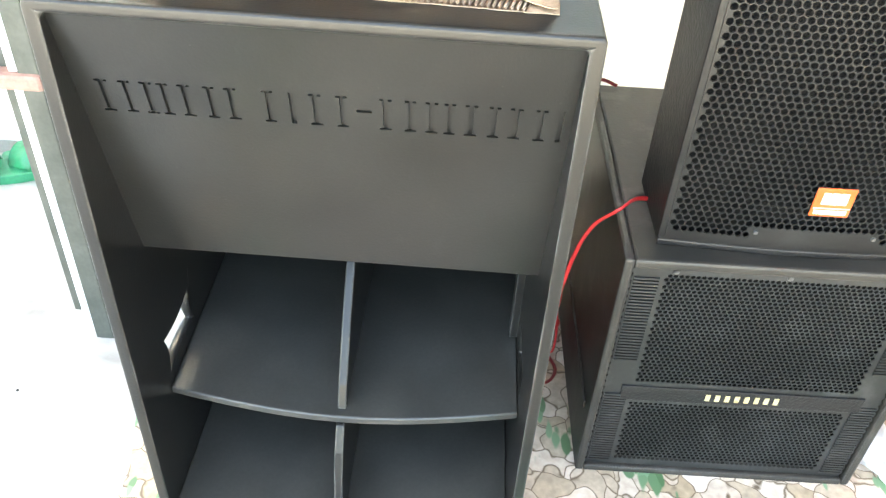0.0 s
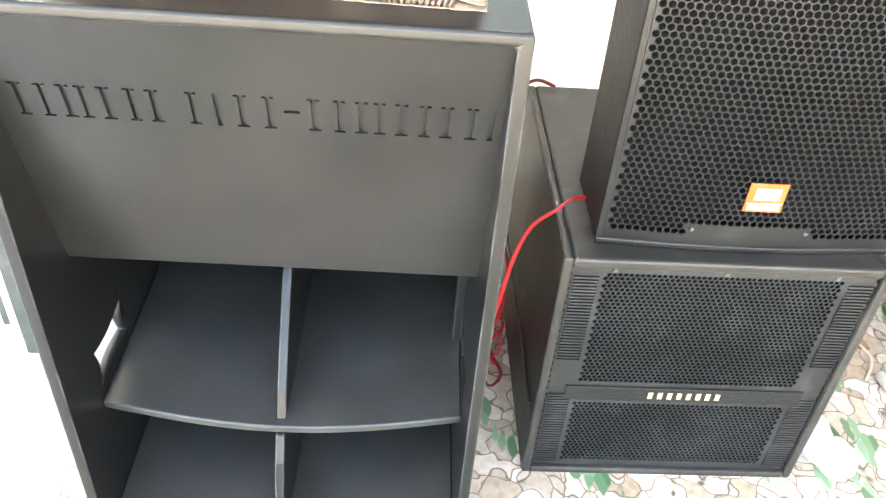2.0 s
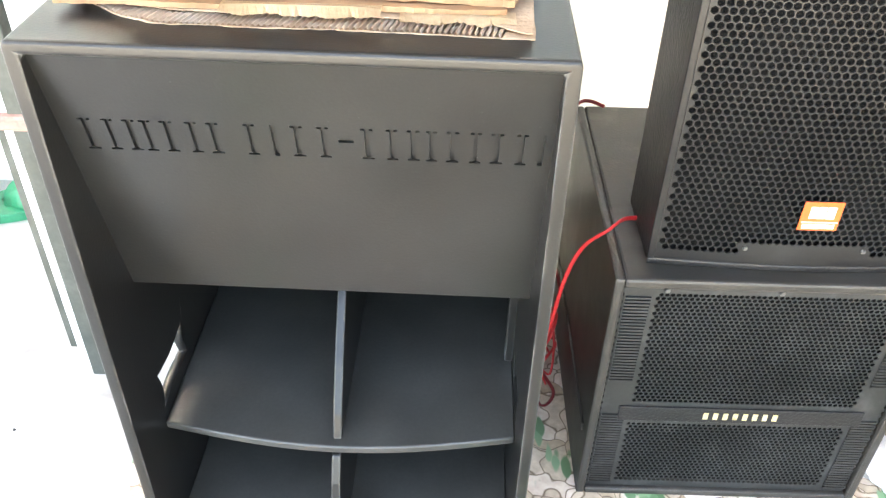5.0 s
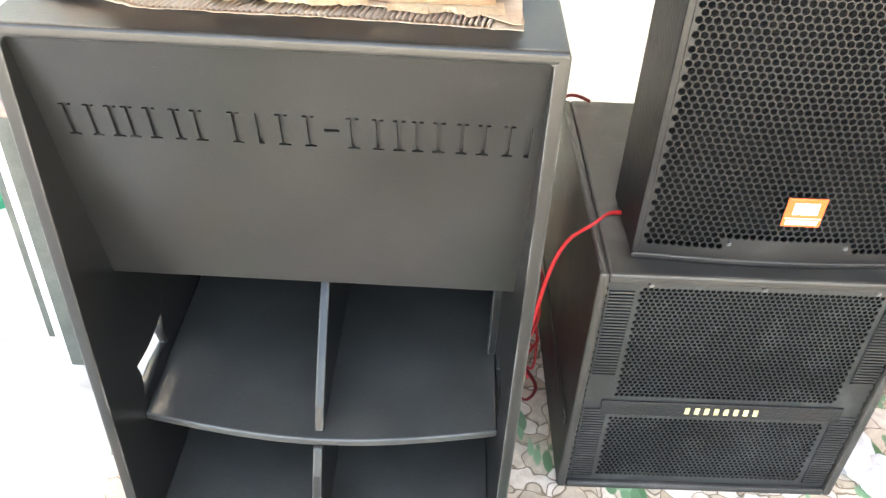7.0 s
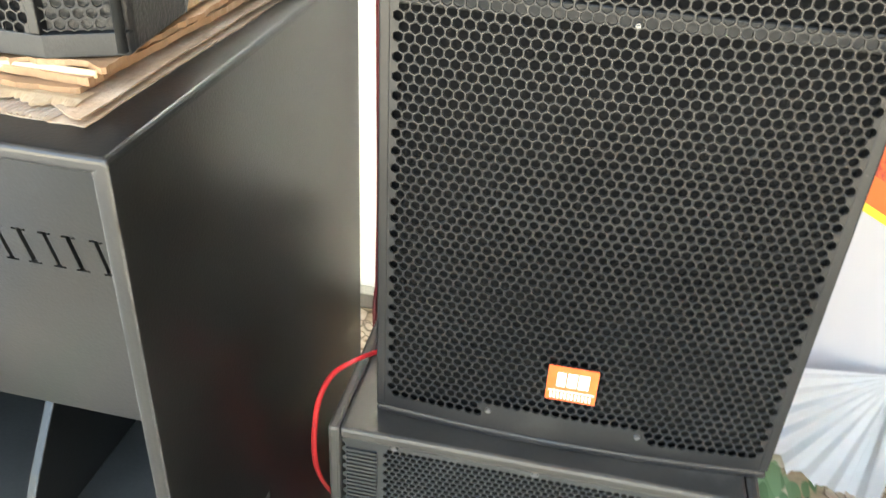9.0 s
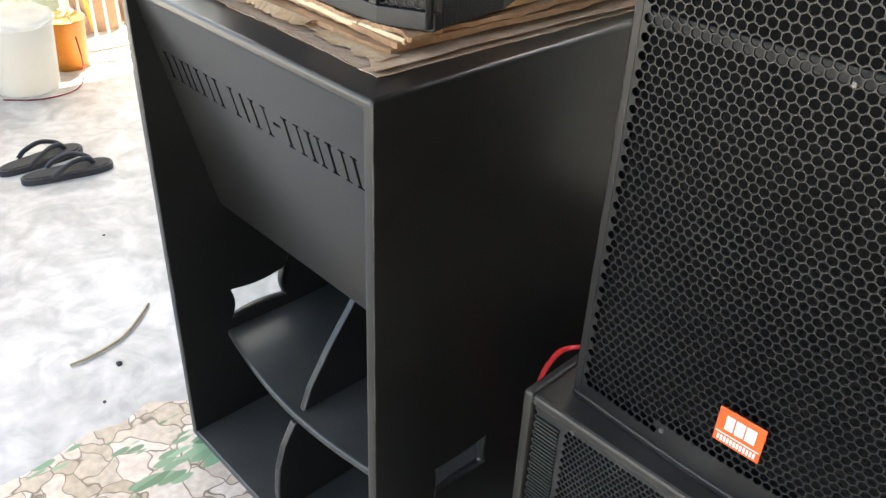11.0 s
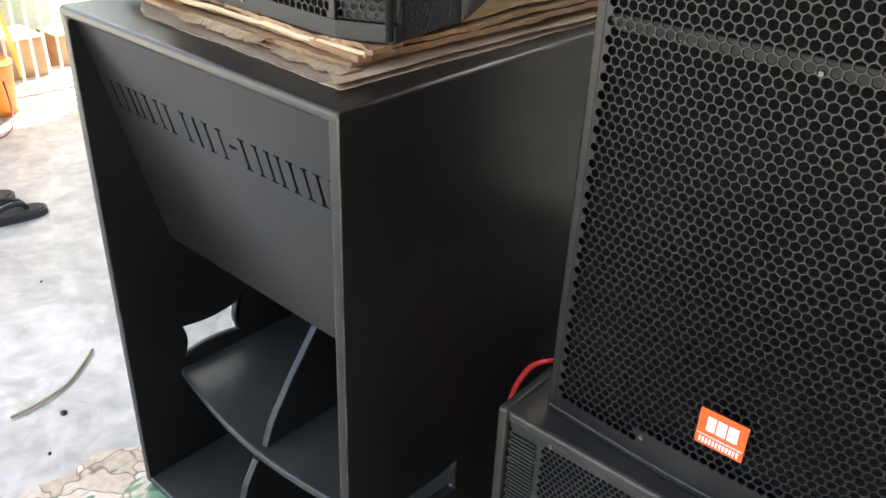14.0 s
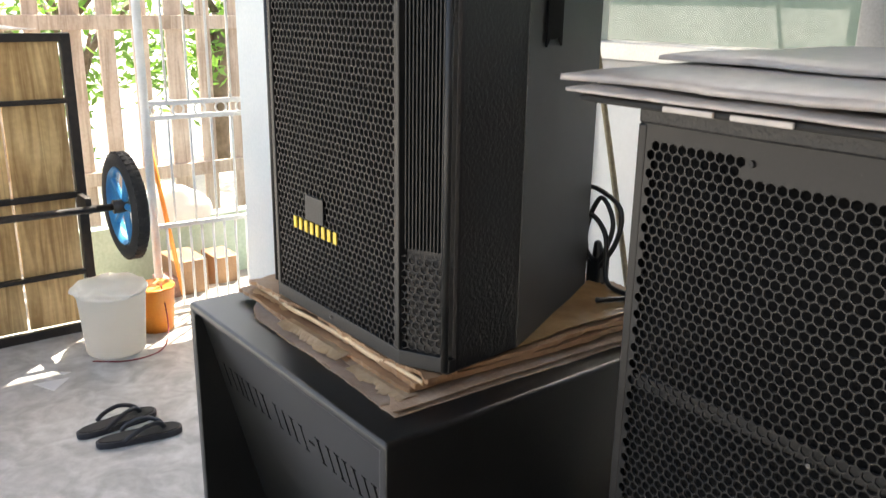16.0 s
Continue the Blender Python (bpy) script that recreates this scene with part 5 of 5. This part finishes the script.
for a_, b_ in (((0.098, 0.0, 0.31), (0.06, 0.0, 0.2)), ((0.098, 0.0, 0.31), (0.135, 0.0, 0.2)), ((0.098, 0.0, 0.3), (0.1, 0.0, 0.43))):
    part("port_brace", rods((a_, b_), r=0.008, sides=8), M_CABBLACK, black, bevel=0.0)

fringe = thing("fringed_paper", "white pleated paper tassel cut into strips", "paper", pose(0.965, 0.70, 0.35))


def paper_strip(a, reach, wide, sag, name):
    """A strip of paper that leaves the knot at an angle and hangs a little forward."""
    ca, sa = math.cos(radians(a)), math.sin(radians(a))
    bm, rows_ = bmesh.new(), []
    for k in range(9):
        t = k / 8
        c = Vector((ca * reach * t, -sag * math.sin(2.4 * t) - 0.006 * math.sin(a), sa * reach * t - 0.02 * t * t))
        side = Vector((-sa, 0.25 * math.sin(3 * t + a), ca)) * wide * (0.35 + 0.65 * min(1, 2.2 * t))
        rows_.append((bm.verts.new(c - side), bm.verts.new(c + side)))
    for p, q in zip(rows_, rows_[1:]):
        bm.faces.new((p[0], p[1], q[1], q[0]))
    bmesh.ops.solidify(bm, geom=bm.faces[:], thickness=0.0006)
    part(name, bm, M_PAPER, fringe)


for a_, reach, sag in ((-84, 0.27, 0.03), (-76, 0.29, 0.045), (-69, 0.31, 0.055), (-62, 0.3, 0.06), (-54, 0.29, 0.055), (-43, 0.27, 0.05), (-36, 0.22, 0.03), (14, 0.17, 0.05)):
    paper_strip(a_, reach, 0.0125, sag, "strip")
bm, rows_ = bmesh.new(), []
for i in range(49):
    a_ = radians(-178 + 96 * i / 48)
    rows_.append([bm.verts.new((math.cos(a_) * r, 0.02 - 0.04 * r / 0.27 + (0.012 if i % 6 < 3 else -0.006) * r / 0.27, math.sin(a_) * r)) for r in (0.012, 0.1, 0.19, 0.265 + 0.008 * math.sin(i * 0.9))])
for p, q in zip(rows_, rows_[1:]):
    for k in range(3):
        bm.faces.new((p[k], p[k + 1], q[k + 1], q[k]))
bmesh.ops.solidify(bm, geom=bm.faces[:], thickness=0.0006)
part("pleated_skirt", bm, M_PAPER, fringe, "pleated skirt of thin white paper")
part("pin", rods(((0, -0.02, -0.005), (0.002, -0.024, -0.005)), r=0.003, sides=8), M_DARKRED, fringe, "small red pin")

flame = thing("flame_cutout", "red card cut-out with flame edge and yellow foot", "decoration", pose(0.985, 0.35, 0.003, -6, 0, 6))
tongues = [(0.03, 0.03)]
for k in range(6):
    x, z = 0.022 + 0.034 * k, 0.05 + 0.058 * k
    tongues += [(x - 0.006, z), (x - 0.014, z + 0.018), (x + 0.002, z + 0.036), (x + 0.012, z + 0.026), (x + 0.024, z + 0.03), (x + 0.022, z + 0.046)]
tongues += [(0.27, 0.37), (0.33, 0.03)]
edge_f = []
for i in range(1, len(tongues) - 2):
    p0, p1, p2, p3 = (Vector(tongues[j]) for j in range(i - 1, i + 3))
    for k in range(4):
        t = k / 4
        edge_f.append(tuple(0.5 * ((2 * p1) + (p2 - p0) * t + (2 * p0 - 5 * p1 + 4 * p2 - p3) * t * t + (3 * p1 - p0 - 3 * p2 + p3) * t ** 3)))
edge_f = [(0.03, 0.03)] + edge_f + [(0.27, 0.37), (0.33, 0.03)]
part("red_flame", slab(edge_f, 0.003, "y", 0.0), M_REDPAPER, flame)
part("yellow_foot", slab([(0.05, 0.0), (0.04, 0.015), (0.06, 0.03), (0.33, 0.03), (0.34, 0.0)], 0.003, "y", 0.0), M_YELLOWPAPER, flame)

rib = thing("lime_ribbon", "crumpled lime green paper ribbon", "ribbon", pose(0.80, 0.93, 0.003))
for pts in (((0.02, 0.0, 0.0), (0.0, -0.02, 0.14), (0.05, 0.0, 0.28), (0.02, -0.02, 0.4), (0.08, 0.0, 0.52), (0.1, 0.02, 0.66)), ((-0.06, -0.03, 0.0), (-0.03, -0.04, 0.16), (0.03, -0.02, 0.22), (0.08, -0.01, 0.33))):
    part("band", tube_mesh(pts, 0.04, "band", sides=10, flat=0.06), M_LIME, rib, smooth=True)
for i, (x, y, w, h) in enumerate(((0.86, 1.0, 0.13, 0.3), (1.02, 1.04, 0.1, 0.24))):
    bm = bmesh.new()
    bmesh.ops.create_icosphere(bm, subdivisions=4, radius=1)
    for v in bm.verts:
        n_ = 1 + 0.22 * noise.noise(v.co * 2.3 + Vector((i * 5, 0, 0))) + 0.08 * noise.noise(v.co * 7)
        v.co = Vector((x + v.co.x * w * n_, y + v.co.y * 0.07 * n_, max(0.003, h * 0.5 + v.co.z * h * 0.55 * n_)))
    tagged(part("plastic_bag", bm, M_PAPER, smooth=True), "crumpled white plastic bag on the floor", "bag")

tagged(part("cardboard_scrap", slab([(0.83, 0.60), (0.85, 0.54), (0.95, 0.55), (0.94, 0.61)], 0.005, "z", 0.003), M_CARD, bevel=0.001), "torn brown cardboard scrap on the floor", "cardboard")
mk = thing("marker_tube", "white plastic tube lying on the floor", "tube", pose(0.93, 0.46, 0.003))
part("barrel", rods(((0, 0, 0.012), (0.03, -0.12, 0.012)), r=0.012), M_PLASTICWHITE, mk, smooth=True)
part("cap", rods(((0.03, -0.12, 0.012), (0.038, -0.15, 0.012)), r=0.009), M_PLASTICWHITE, mk, smooth=True)
dish = tagged(part("dish", lathe([(0.0, 0.006), (0.03, 0.0), (0.055, 0.022), (0.058, 0.024), (0.034, 0.008), (0.0, 0.011)]), M_PLASTICWHITE, smooth=True), "small white plastic dish on the floor", "dish")
dish.location = (0.745, 0.42, 0.003)
for i, (x, y, r) in enumerate(((0.70, 0.28, 0.06), (0.74, 0.22, 0.045), (0.68, 0.36, 0.04))):
    bm = bmesh.new()
    bmesh.ops.create_icosphere(bm, subdivisions=3, radius=r)
    for v in bm.verts:
        n_ = 1 + 0.5 * noise.noise(v.co * 30 + Vector((i, 3, 0)))
        v.co = Vector((x + v.co.x * n_ * 0.8, y + v.co.y * n_, max(0.003, 0.02 + v.co.z * 0.6 * n_)))
    tagged(part("crumpled_paper", bm, M_PAPER), "crumpled white paper on the printed floor", "paper", group="crumpled papers")
tagged(part("dark_rag", torn_sheet(0.88, 0.98, 0.63, 0.71, 0.003, 0.005, 81, 0.015, 0.04), M_CABBLACK), "dark crumpled rag on the floor", "rag")
cable("cord", [(0.90, 0.45, 0.007), (0.94, 0.52, 0.007), (0.92, 0.6, 0.007), (0.98, 0.68, 0.007)], 0.0035, M_CREAM, "cream cord lying on the floor")
cable("cord", [(0.78, 0.70, 1.28), (0.80, 0.70, 0.92), (0.90, 0.69, 0.75), (1.0, 0.68, 0.68), (1.2, 0.69, 0.628)], 0.0045, M_CREAM, "cream cord hanging down to the black cabinet")
cable("cord", [(0.99, 0.68, 0.30), (1.06, 0.64, 0.27), (1.18, 0.62, 0.22), (1.3, 0.6, 0.08), (1.4, 0.55, 0.007)], 0.004, M_CREAM, "thin tan cord across the black cabinet")
bm = bmesh.new()
bmesh.ops.create_icosphere(bm, subdivisions=3, radius=0.03)
for v in bm.verts:
    v.co = Vector((0.022, 0.705, 0.99)) + v.co * (1 + 0.6 * noise.noise(v.co * 60))
tagged(part("plastic_wrap", bm, M_PAPER), "crumpled clear plastic wrap on the hanging cable", "wrap")
